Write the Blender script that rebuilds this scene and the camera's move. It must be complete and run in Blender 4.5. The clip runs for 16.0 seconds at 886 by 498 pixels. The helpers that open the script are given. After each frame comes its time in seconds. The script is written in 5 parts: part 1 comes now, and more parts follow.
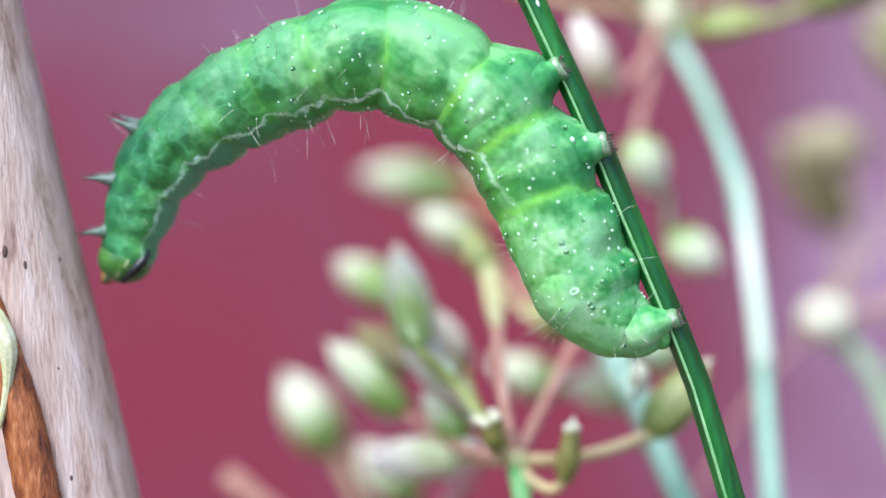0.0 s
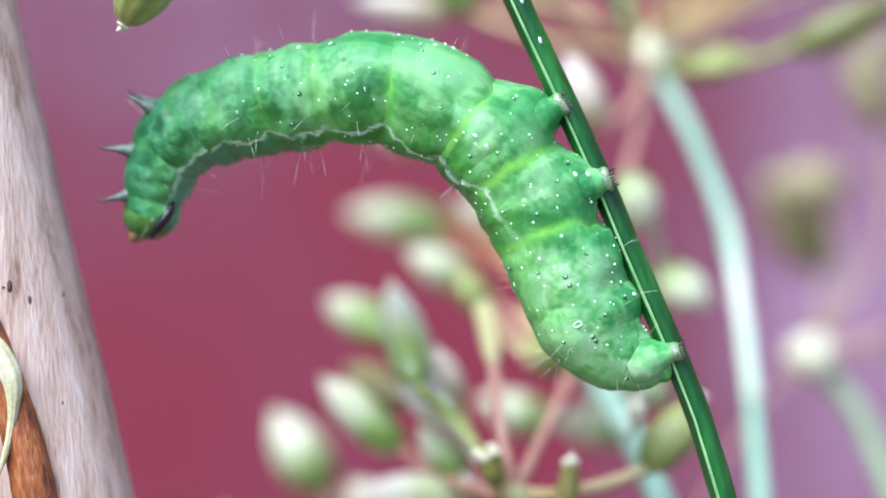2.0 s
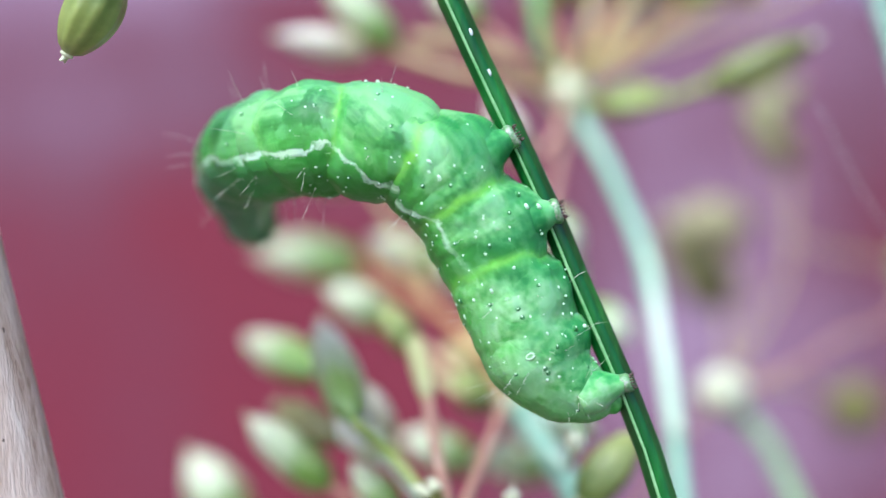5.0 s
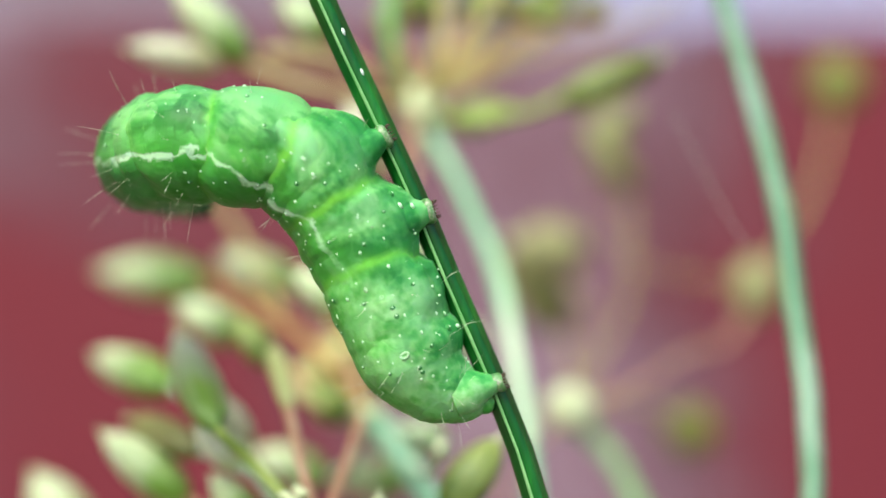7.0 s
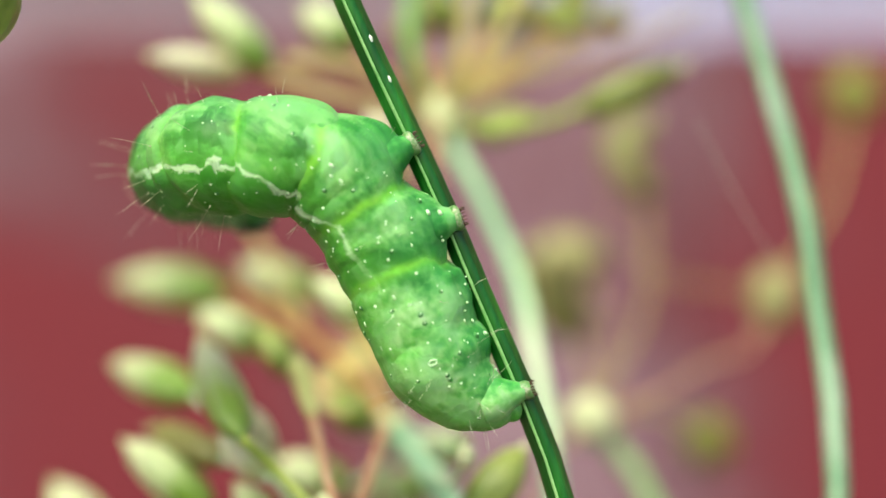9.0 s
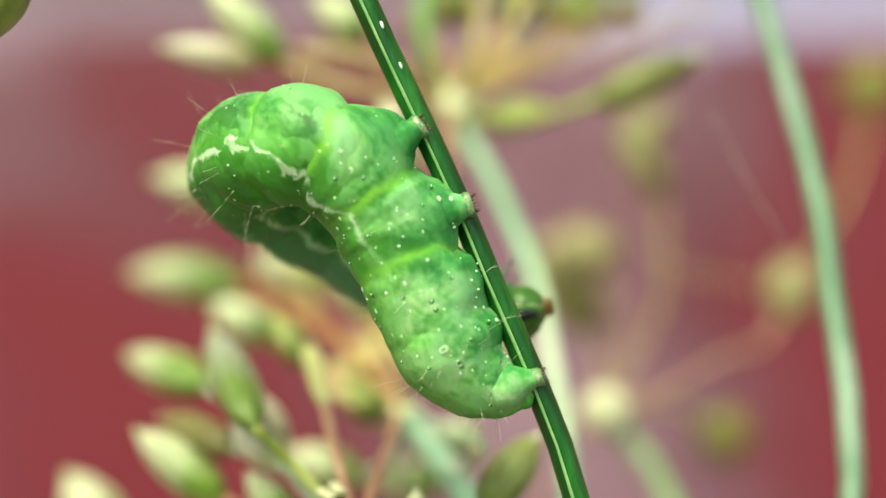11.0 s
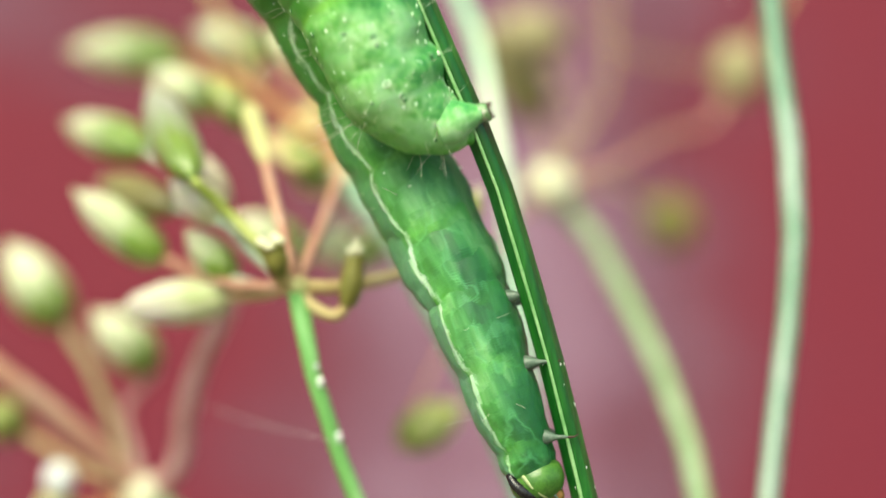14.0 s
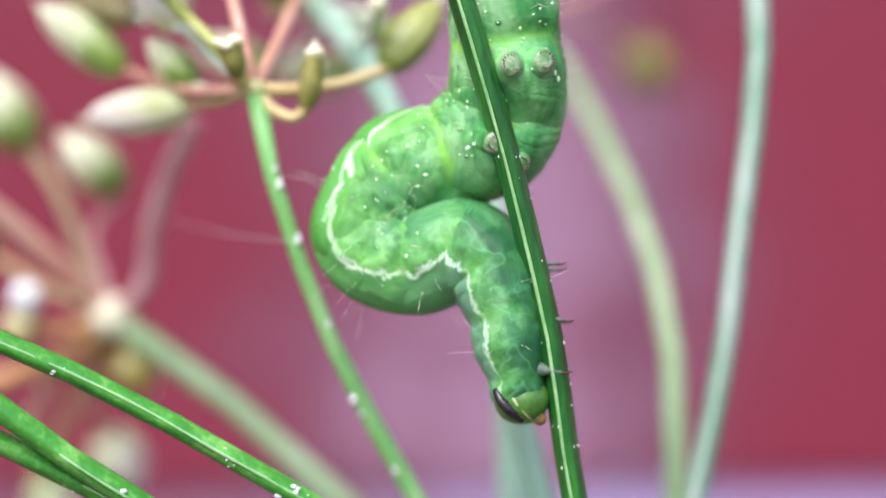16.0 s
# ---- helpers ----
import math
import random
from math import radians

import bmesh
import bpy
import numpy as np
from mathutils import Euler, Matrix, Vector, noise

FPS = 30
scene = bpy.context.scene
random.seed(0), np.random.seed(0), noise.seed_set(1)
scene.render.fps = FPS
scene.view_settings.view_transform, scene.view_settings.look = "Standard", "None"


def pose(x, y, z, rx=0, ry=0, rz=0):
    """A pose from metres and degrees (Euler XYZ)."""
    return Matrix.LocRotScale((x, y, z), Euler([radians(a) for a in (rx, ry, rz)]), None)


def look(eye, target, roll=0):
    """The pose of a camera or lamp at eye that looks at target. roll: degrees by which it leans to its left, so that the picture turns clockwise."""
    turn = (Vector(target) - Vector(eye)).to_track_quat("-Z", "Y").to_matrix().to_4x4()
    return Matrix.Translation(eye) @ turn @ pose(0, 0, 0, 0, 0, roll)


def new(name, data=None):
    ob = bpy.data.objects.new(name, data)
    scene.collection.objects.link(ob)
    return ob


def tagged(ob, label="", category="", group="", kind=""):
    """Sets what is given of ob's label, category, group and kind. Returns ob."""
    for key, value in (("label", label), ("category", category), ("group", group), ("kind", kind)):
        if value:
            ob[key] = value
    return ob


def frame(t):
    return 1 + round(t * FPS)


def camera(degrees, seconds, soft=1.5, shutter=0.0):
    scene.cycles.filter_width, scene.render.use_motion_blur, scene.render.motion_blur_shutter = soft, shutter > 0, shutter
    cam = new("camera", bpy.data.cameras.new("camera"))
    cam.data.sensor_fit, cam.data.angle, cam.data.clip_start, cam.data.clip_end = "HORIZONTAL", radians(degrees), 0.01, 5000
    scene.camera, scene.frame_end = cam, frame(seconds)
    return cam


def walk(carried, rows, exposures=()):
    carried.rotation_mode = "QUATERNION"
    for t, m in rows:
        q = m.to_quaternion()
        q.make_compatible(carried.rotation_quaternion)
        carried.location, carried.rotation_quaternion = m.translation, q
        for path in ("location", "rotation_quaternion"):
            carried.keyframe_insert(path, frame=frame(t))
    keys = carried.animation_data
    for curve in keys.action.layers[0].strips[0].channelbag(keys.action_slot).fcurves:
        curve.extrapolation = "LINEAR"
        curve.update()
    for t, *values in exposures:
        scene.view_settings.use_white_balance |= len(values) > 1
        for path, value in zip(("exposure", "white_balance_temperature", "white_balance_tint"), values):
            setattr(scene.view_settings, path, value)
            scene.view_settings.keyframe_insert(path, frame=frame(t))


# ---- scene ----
MM = 0.001
cam = camera(25, 16.0, soft=1.5, shutter=0.4)
cam.data.dof.use_dof = True
cam.data.dof.focus_distance = 0.0878
cam.data.dof.aperture_fstop = 15.5
walk(cam, [
    (0, pose(0.00755, -0.08806, 0.00699, 86.12, 0, 8.68)),
    (0.5, pose(0.00613, -0.08828, 0.00653, 86.58, 0, 7.79)),
    (1, pose(0.00573, -0.08856, 0.00653, 86.94, 0, 7.52)),
    (1.5, pose(0.00647, -0.08862, 0.00711, 86.91, 0, 7.97)),
    (2, pose(0.00552, -0.08911, 0.00642, 87.50, 0, 7.38)),
    (2.5, pose(0.00532, -0.08932, 0.00625, 87.60, 0, 7.31)),
    (3, pose(0.00472, -0.08916, 0.00627, 87.55, 0, 7.06)),
    (5.5, pose(-0.00102, -0.08912, 0.00507, 89.53, 0, 0.89)),
    (6, pose(-0.00248, -0.08921, 0.00419, 90.28, 0, -0.94)),
    (6.5, pose(-0.00311, -0.08898, 0.00342, 90.99, 0, -2.32)),
    (7, pose(-0.00299, -0.08887, 0.00309, 90.57, 0, -3.21)),
    (7.5, pose(-0.00298, -0.08874, 0.00297, 90.33, 0, -3.31)),
    (8, pose(-0.00398, -0.08878, 0.00289, 90.68, 0, -3.67)),
    (8.5, pose(-0.00409, -0.08876, 0.00276, 90.90, 0, -3.41)),
    (9, pose(-0.00409, -0.08862, 0.00281, 90.96, 0, -3.14)),
    (11.5, pose(-0.00323, -0.08816, 0.00202, 91.05, 0, -2.51)),
    (12, pose(-0.00241, -0.08743, 0.00220, 90.70, 0, -2.54)),
    (12.5, pose(-0.00187, -0.08701, 0.00195, 90.37, 0, -2.77)),
    (13, pose(-0.00197, -0.08713, 0.00172, 89.33, 0, -3.11)),
    (13.5, pose(-0.00279, -0.08737, -0.00022, 88.36, 0, -3.63)),
    (14, pose(-0.00293, -0.08766, -0.00254, 86.67, 0, -3.83)),
    (14.5, pose(-0.00313, -0.08790, -0.00518, 86.12, 0, -4.14)),
    (15, pose(-0.00220, -0.08792, -0.00507, 85.02, 0, -4.03)),
    (15.5, pose(-0.00186, -0.08810, -0.00715, 85.01, 0, -4.25)),
    (16, pose(-0.00083, -0.08805, -0.00791, 84.22, 0, -3.73)),
], exposures=[(0, 0.90, 5450, 13), (3.2, 0.90, 5450, 13), (5.5, 0.74, 5350, 0), (7, 0.66, 6750, -17), (9, 0.69, 8000, -18), (12.5, 0.69, 8400, -18), (13.5, 0.79, 8300, -16), (14.5, 0.95, 6600, 8), (16, 0.90, 6150, 20)])

# ---- light: bright overcast garden daylight ----
world = bpy.data.worlds.new("world")
scene.world = world
world.use_nodes = True
wn = world.node_tree.nodes
sky = wn.new("ShaderNodeTexSky")
sky.sky_type = "NISHITA"
sky.sun_disc = False
sky.sun_elevation, sky.sun_rotation = radians(55), radians(200)
sky.air_density, sky.dust_density, sky.ozone_density = 1.0, 3.0, 1.0
wn["Background"].inputs[1].default_value = 0.135
world.node_tree.links.new(sky.outputs[0], wn["Background"].inputs[0])
sun = new("sun", bpy.data.lights.new("sun", "SUN"))
sun.data.energy, sun.data.angle, sun.data.color = 2.4, radians(42), (1.0, 0.97, 0.92)
sun.matrix_world = look((-0.34, -0.62, 0.95), (0, 0, 0))


# height and place of the wall's joints, in millimetres
JOINT_Z, JOINT_X = 100.0, 98.3


# ---- materials ----
def mat(name, rough=0.5, metal=0.0):
    m = bpy.data.materials.new(name)
    m.use_nodes = True
    b = m.node_tree.nodes["Principled BSDF"]
    b.inputs["Roughness"].default_value = rough
    b.inputs["Metallic"].default_value = metal
    return m, m.node_tree.nodes, m.node_tree.links, b


def math_node(n, l, op, a, b=None, c=None):
    k = n.new("ShaderNodeMath")
    k.operation = op
    for i, v in enumerate((a, b, c)):
        if v is None:
            continue
        if isinstance(v, (int, float)):
            k.inputs[i].default_value = v
        else:
            l.new(v, k.inputs[i])
    return k.outputs[0]


def noise_node(n, l, coord, size_mm, detail=3.0, rough=0.55):
    k = n.new("ShaderNodeTexNoise")
    k.inputs["Scale"].default_value = 1.0 / (size_mm * MM)
    k.inputs["Detail"].default_value = detail
    k.inputs["Roughness"].default_value = rough
    l.new(coord, k.inputs["Vector"])
    return k.outputs["Fac"]


def ramp(n, l, fac, stops):
    k = n.new("ShaderNodeValToRGB")
    e = k.color_ramp.elements
    while len(e) < len(stops):
        e.new(0.5)
    for el, (p, c) in zip(e, stops):
        el.position, el.color = p, (*c, 1)
    l.new(fac, k.inputs[0])
    return k.outputs[0]


def mix(n, l, fac, a, b):
    k = n.new("ShaderNodeMix")
    k.data_type = "RGBA"
    if isinstance(fac, (int, float)):
        k.inputs[0].default_value = fac
    else:
        l.new(fac, k.inputs[0])
    for i, v in ((6, a), (7, b)):
        if isinstance(v, tuple):
            k.inputs[i].default_value = (*v, 1)
        else:
            l.new(v, k.inputs[i])
    return k.outputs[2]


def bump(n, l, b, height, strength, dist_mm):
    k = n.new("ShaderNodeBump")
    k.inputs["Strength"].default_value = strength
    k.inputs["Distance"].default_value = dist_mm * MM
    l.new(height, k.inputs["Height"])
    l.new(k.outputs[0], b.inputs["Normal"])


def coords(n, kind="Object"):
    return n.new("ShaderNodeTexCoord").outputs[kind]


def world_pos(n):
    return n.new("ShaderNodeNewGeometry").outputs["Position"]


def noisy(name, stops, size, fine, rough=0.5, bump_s=0.3, bump_mm=0.05, sss=0.0, sss_mm=0.4, objects=True, stretch=None):
    """Colour that varies at two scales, with fine relief."""
    m, n, l, b = mat(name, rough)
    c = coords(n) if objects else world_pos(n)
    if stretch:
        k = n.new("ShaderNodeMapping")
        k.inputs["Scale"].default_value = stretch
        l.new(c, k.inputs["Vector"])
        c = k.outputs[0]
    a = noise_node(n, l, c, size)
    f = noise_node(n, l, c, fine, 4)
    v = math_node(n, l, "ADD", math_node(n, l, "MULTIPLY", a, 0.65), math_node(n, l, "MULTIPLY", f, 0.35))
    l.new(ramp(n, l, v, stops), b.inputs["Base Color"])
    bump(n, l, b, f, bump_s, bump_mm)
    if sss:
        b.inputs["Subsurface Weight"].default_value = sss
        b.inputs["Subsurface Radius"].default_value = (0.5, 1.0, 0.3)
        b.inputs["Subsurface Scale"].default_value = sss_mm * MM
    return m


def skin_material():
    """Translucent green skin: yellowish folds, a wavy white side line, a darker back."""
    m, n, l, b = mat("caterpillar_skin", 0.46)
    rest = n.new("ShaderNodeAttribute")
    rest.attribute_name = "rest"
    c = rest.outputs["Vector"]
    sep = n.new("ShaderNodeSeparateXYZ")
    l.new(c, sep.inputs[0])
    x, y, z = sep.outputs
    big = noise_node(n, l, c, 2.4, 3)
    fine = noise_node(n, l, c, 0.3, 4)
    squash = n.new("ShaderNodeMapping")
    squash.inputs["Scale"].default_value = (1.1, 0.95, 0.95)
    l.new(c, squash.inputs["Vector"])
    wrinkle = noise_node(n, l, squash.outputs[0], 1.0, 2)
    v = math_node(n, l, "ADD", math_node(n, l, "MULTIPLY", big, 0.82), math_node(n, l, "MULTIPLY", fine, 0.18))
    base = ramp(n, l, v, [(0.41, (0.028, 0.145, 0.036)), (0.48, (0.072, 0.285, 0.072)), (0.535, (0.155, 0.45, 0.125)), (0.60, (0.30, 0.65, 0.24))])
    front = n.new("ShaderNodeAttribute")
    front.attribute_name = "front"
    mid = noise_node(n, l, c, 0.95, 3, 0.6)
    vf = math_node(n, l, "ADD", math_node(n, l, "MULTIPLY", big, 0.5), math_node(n, l, "MULTIPLY", mid, 0.5))
    base = mix(n, l, math_node(n, l, "MULTIPLY", front.outputs["Fac"], 0.92), base, ramp(n, l, vf, [(0.41, (0.020, 0.105, 0.040)), (0.47, (0.034, 0.175, 0.060)), (0.53, (0.070, 0.285, 0.095)), (0.60, (0.20, 0.50, 0.21))]))
    rear = n.new("ShaderNodeMapRange")
    rear.inputs[1].default_value, rear.inputs[2].default_value = 0.0125, 0.0045
    l.new(x, rear.inputs[0])
    base = mix(n, l, math_node(n, l, "MULTIPLY", rear.outputs[0], 0.72), base, ramp(n, l, v, [(0.41, (0.085, 0.39, 0.095)), (0.47, (0.21, 0.58, 0.18)), (0.53, (0.39, 0.75, 0.32)), (0.59, (0.57, 0.86, 0.50))]))
    at = n.new("ShaderNodeAttribute")
    at.attribute_name = "fold"
    base = mix(n, l, math_node(n, l, "MULTIPLY", at.outputs["Fac"], math_node(n, l, "MULTIPLY_ADD", big, 1.6, -0.05)), base, mix(n, l, front.outputs["Fac"], (0.24, 0.68, 0.06), (0.10, 0.42, 0.05)))
    # pale watery blotches under the skin
    blot = n.new("ShaderNodeMapRange")
    blot.interpolation_type = "SMOOTHSTEP"
    blot.inputs[1].default_value, blot.inputs[2].default_value = 0.50, 0.63
    l.new(noise_node(n, l, c, 1.25, 2, 0.4), blot.inputs[0])
    base = mix(n, l, math_node(n, l, "MULTIPLY", blot.outputs[0], math_node(n, l, "MULTIPLY_ADD", front.outputs["Fac"], -0.30, 0.55)), base, mix(n, l, front.outputs["Fac"], (0.25, 0.60, 0.26), (0.12, 0.39, 0.18)))
    # deeper green where the gut shows through
    deepg = n.new("ShaderNodeMapRange")
    deepg.interpolation_type = "SMOOTHSTEP"
    deepg.inputs[1].default_value, deepg.inputs[2].default_value = 0.50, 0.64
    l.new(noise_node(n, l, squash.outputs[0], 2.1, 2, 0.5), deepg.inputs[0])
    base = mix(n, l, math_node(n, l, "MULTIPLY", deepg.outputs[0], math_node(n, l, "MULTIPLY_ADD", rear.outputs[0], -0.28, 0.42)), base, mix(n, l, front.outputs["Fac"], (0.030, 0.23, 0.034), (0.018, 0.115, 0.038)))
    # the fold itself: a narrow bright crease
    core = n.new("ShaderNodeMapRange")
    core.inputs[1].default_value, core.inputs[2].default_value = 0.35, 1.0
    l.new(at.outputs["Fac"], core.inputs[0])
    base = mix(n, l, math_node(n, l, "MULTIPLY", core.outputs[0], 0.55), base, mix(n, l, front.outputs["Fac"], (0.34, 0.82, 0.10), (0.17, 0.55, 0.10)))
    # fine pale creases that wander over the skin
    crease = n.new("ShaderNodeMapRange")
    crease.inputs[1].default_value, crease.inputs[2].default_value = 0.035, 0.0
    l.new(math_node(n, l, "ABSOLUTE", math_node(n, l, "SUBTRACT", noise_node(n, l, squash.outputs[0], 1.7, 2, 0.5), 0.5)), crease.inputs[0])
    base = mix(n, l, math_node(n, l, "MULTIPLY", crease.outputs[0], math_node(n, l, "MULTIPLY_ADD", front.outputs["Fac"], 0.28, 0.12)), base, mix(n, l, front.outputs["Fac"], (0.28, 0.72, 0.24), (0.15, 0.50, 0.22)))
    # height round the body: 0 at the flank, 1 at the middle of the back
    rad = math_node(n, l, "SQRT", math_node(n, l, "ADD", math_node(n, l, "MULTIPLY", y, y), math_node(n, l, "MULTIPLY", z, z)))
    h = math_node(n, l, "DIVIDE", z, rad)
    wob = math_node(n, l, "MULTIPLY", math_node(n, l, "SUBTRACT", noise_node(n, l, c, 0.58, 3, 0.7), 0.5), 0.24)
    hw = math_node(n, l, "MULTIPLY_ADD", wob, math_node(n, l, "MULTIPLY_ADD", front.outputs["Fac"], 0.7, 1.0), h)
    flank = n.new("ShaderNodeMapRange")
    flank.inputs[1].default_value, flank.inputs[2].default_value = -0.15, 0.60
    l.new(h, flank.inputs[0])
    base = mix(n, l, math_node(n, l, "MULTIPLY", flank.outputs[0], math_node(n, l, "MULTIPLY_ADD", front.outputs["Fac"], -0.10, 0.52)), base, mix(n, l, front.outputs["Fac"], (0.15, 0.53, 0.065), (0.14, 0.43, 0.065)))
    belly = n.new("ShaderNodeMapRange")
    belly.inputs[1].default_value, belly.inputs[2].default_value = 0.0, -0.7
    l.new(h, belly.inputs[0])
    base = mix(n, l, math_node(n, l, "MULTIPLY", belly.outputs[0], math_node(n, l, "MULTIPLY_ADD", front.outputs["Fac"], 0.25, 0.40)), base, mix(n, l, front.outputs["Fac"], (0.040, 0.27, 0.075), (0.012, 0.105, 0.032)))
    # back: its own green, with shade below the side line painted in
    back = n.new("ShaderNodeMapRange")
    back.inputs[1].default_value, back.inputs[2].default_value = 0.60, 0.72
    l.new(hw, back.inputs[0])
    top = mix(n, l, front.outputs["Fac"], (0.040, 0.25, 0.028), (0.16, 0.36, 0.22))
    fore = n.new("ShaderNodeMapRange")
    fore.inputs[1].default_value, fore.inputs[2].default_value = 0.0085, 0.0135
    l.new(x, fore.inputs[0])
    base = mix(n, l, math_node(n, l, "MULTIPLY", back.outputs[0], math_node(n, l, "MULTIPLY_ADD", front.outputs["Fac"], 0.20, math_node(n, l, "MULTIPLY_ADD", fore.outputs[0], 0.42, 0.10))), base, top)
    lh = n.new("ShaderNodeAttribute")
    lh.attribute_name = "line_height"
    d = math_node(n, l, "MULTIPLY", math_node(n, l, "ABSOLUTE", math_node(n, l, "SUBTRACT", hw, lh.outputs["Fac"])), math_node(n, l, "MULTIPLY_ADD", front.outputs["Fac"], -0.20, 1.0))
    line = n.new("ShaderNodeMapRange")
    line.inputs[1].default_value, line.inputs[2].default_value = 0.056, 0.018
    l.new(d, line.inputs[0])
    at2 = n.new("ShaderNodeAttribute")
    at2.attribute_name = "line"
    beads = n.new("ShaderNodeMapRange")
    beads.inputs[1].default_value, beads.inputs[2].default_value = 0.36, 0.52
    beads.inputs[3].default_value = 0.45
    l.new(noise_node(n, l, c, 0.42, 2), beads.inputs[0])
    fac = math_node(n, l, "MULTIPLY", math_node(n, l, "MULTIPLY", line.outputs[0], beads.outputs[0]), at2.outputs["Fac"])
    base = mix(n, l, fac, base, mix(n, l, front.outputs["Fac"], (0.64, 0.94, 0.58), (0.60, 0.92, 0.60)))
    l.new(base, b.inputs["Base Color"])
    bump(n, l, b, math_node(n, l, "MULTIPLY", math_node(n, l, "MULTIPLY_ADD", crease.outputs[0], -0.12, math_node(n, l, "MULTIPLY_ADD", fine, 0.45, wrinkle)), math_node(n, l, "MULTIPLY_ADD", front.outputs["Fac"], 0.8, 1.0)), 0.30, 0.2)
    b.inputs["Subsurface Weight"].default_value = 0.40
    b.inputs["Subsurface Radius"].default_value = (0.5, 1.0, 0.2)
    b.inputs["Subsurface Scale"].default_value = 0.5 * MM
    b.inputs["Specular IOR Level"].default_value = 0.22
    b.inputs["Coat Weight"].default_value = 0.06
    b.inputs["Coat Roughness"].default_value = 0.30
    return m


def seed_material(name, pale, green, sheen=0.55):
    """Ribbed fruit: pale ribs, bloom and painted highlight towards tip, green furrows and base."""
    m, n, l, b = mat(name, 0.5)
    c = coords(n)
    at = n.new("ShaderNodeAttribute")
    at.attribute_name = "rib"
    f = noise_node(n, l, c, 0.3, 4)
    g = noise_node(n, l, c, 1.5, 2)
    v = math_node(n, l, "ADD", math_node(n, l, "MULTIPLY", at.outputs["Fac"], 0.60), math_node(n, l, "MULTIPLY_ADD", g, 1.1, math_node(n, l, "MULTIPLY_ADD", f, 0.25, -0.38)))
    half = tuple(0.45 * p + 0.55 * q for p, q in zip(pale, green))
    col = ramp(n, l, v, [(0.20, green), (0.50, half), (0.76, pale)])
    # green patches through the bloom
    patch = n.new("ShaderNodeMapRange")
    patch.interpolation_type = "SMOOTHSTEP"
    patch.inputs[1].default_value, patch.inputs[2].default_value, patch.inputs[4].default_value = 0.50, 0.66, 0.55
    l.new(noise_node(n, l, c, 0.8, 3), patch.inputs[0])
    l.new(mix(n, l, patch.outputs[0], col, half), b.inputs["Base Color"])
    bump(n, l, b, f, 0.3, 0.05)
    b.inputs["Subsurface Weight"].default_value = 0.2
    b.inputs["Subsurface Radius"].default_value = (0.6, 1.0, 0.4)
    b.inputs["Subsurface Scale"].default_value = 0.4 * MM
    b.inputs["Specular IOR Level"].default_value = 0.7
    b.inputs["Coat Weight"].default_value = sheen
    b.inputs["Coat IOR"].default_value = 1.5
    b.inputs["Coat Roughness"].default_value = 0.30
    return m


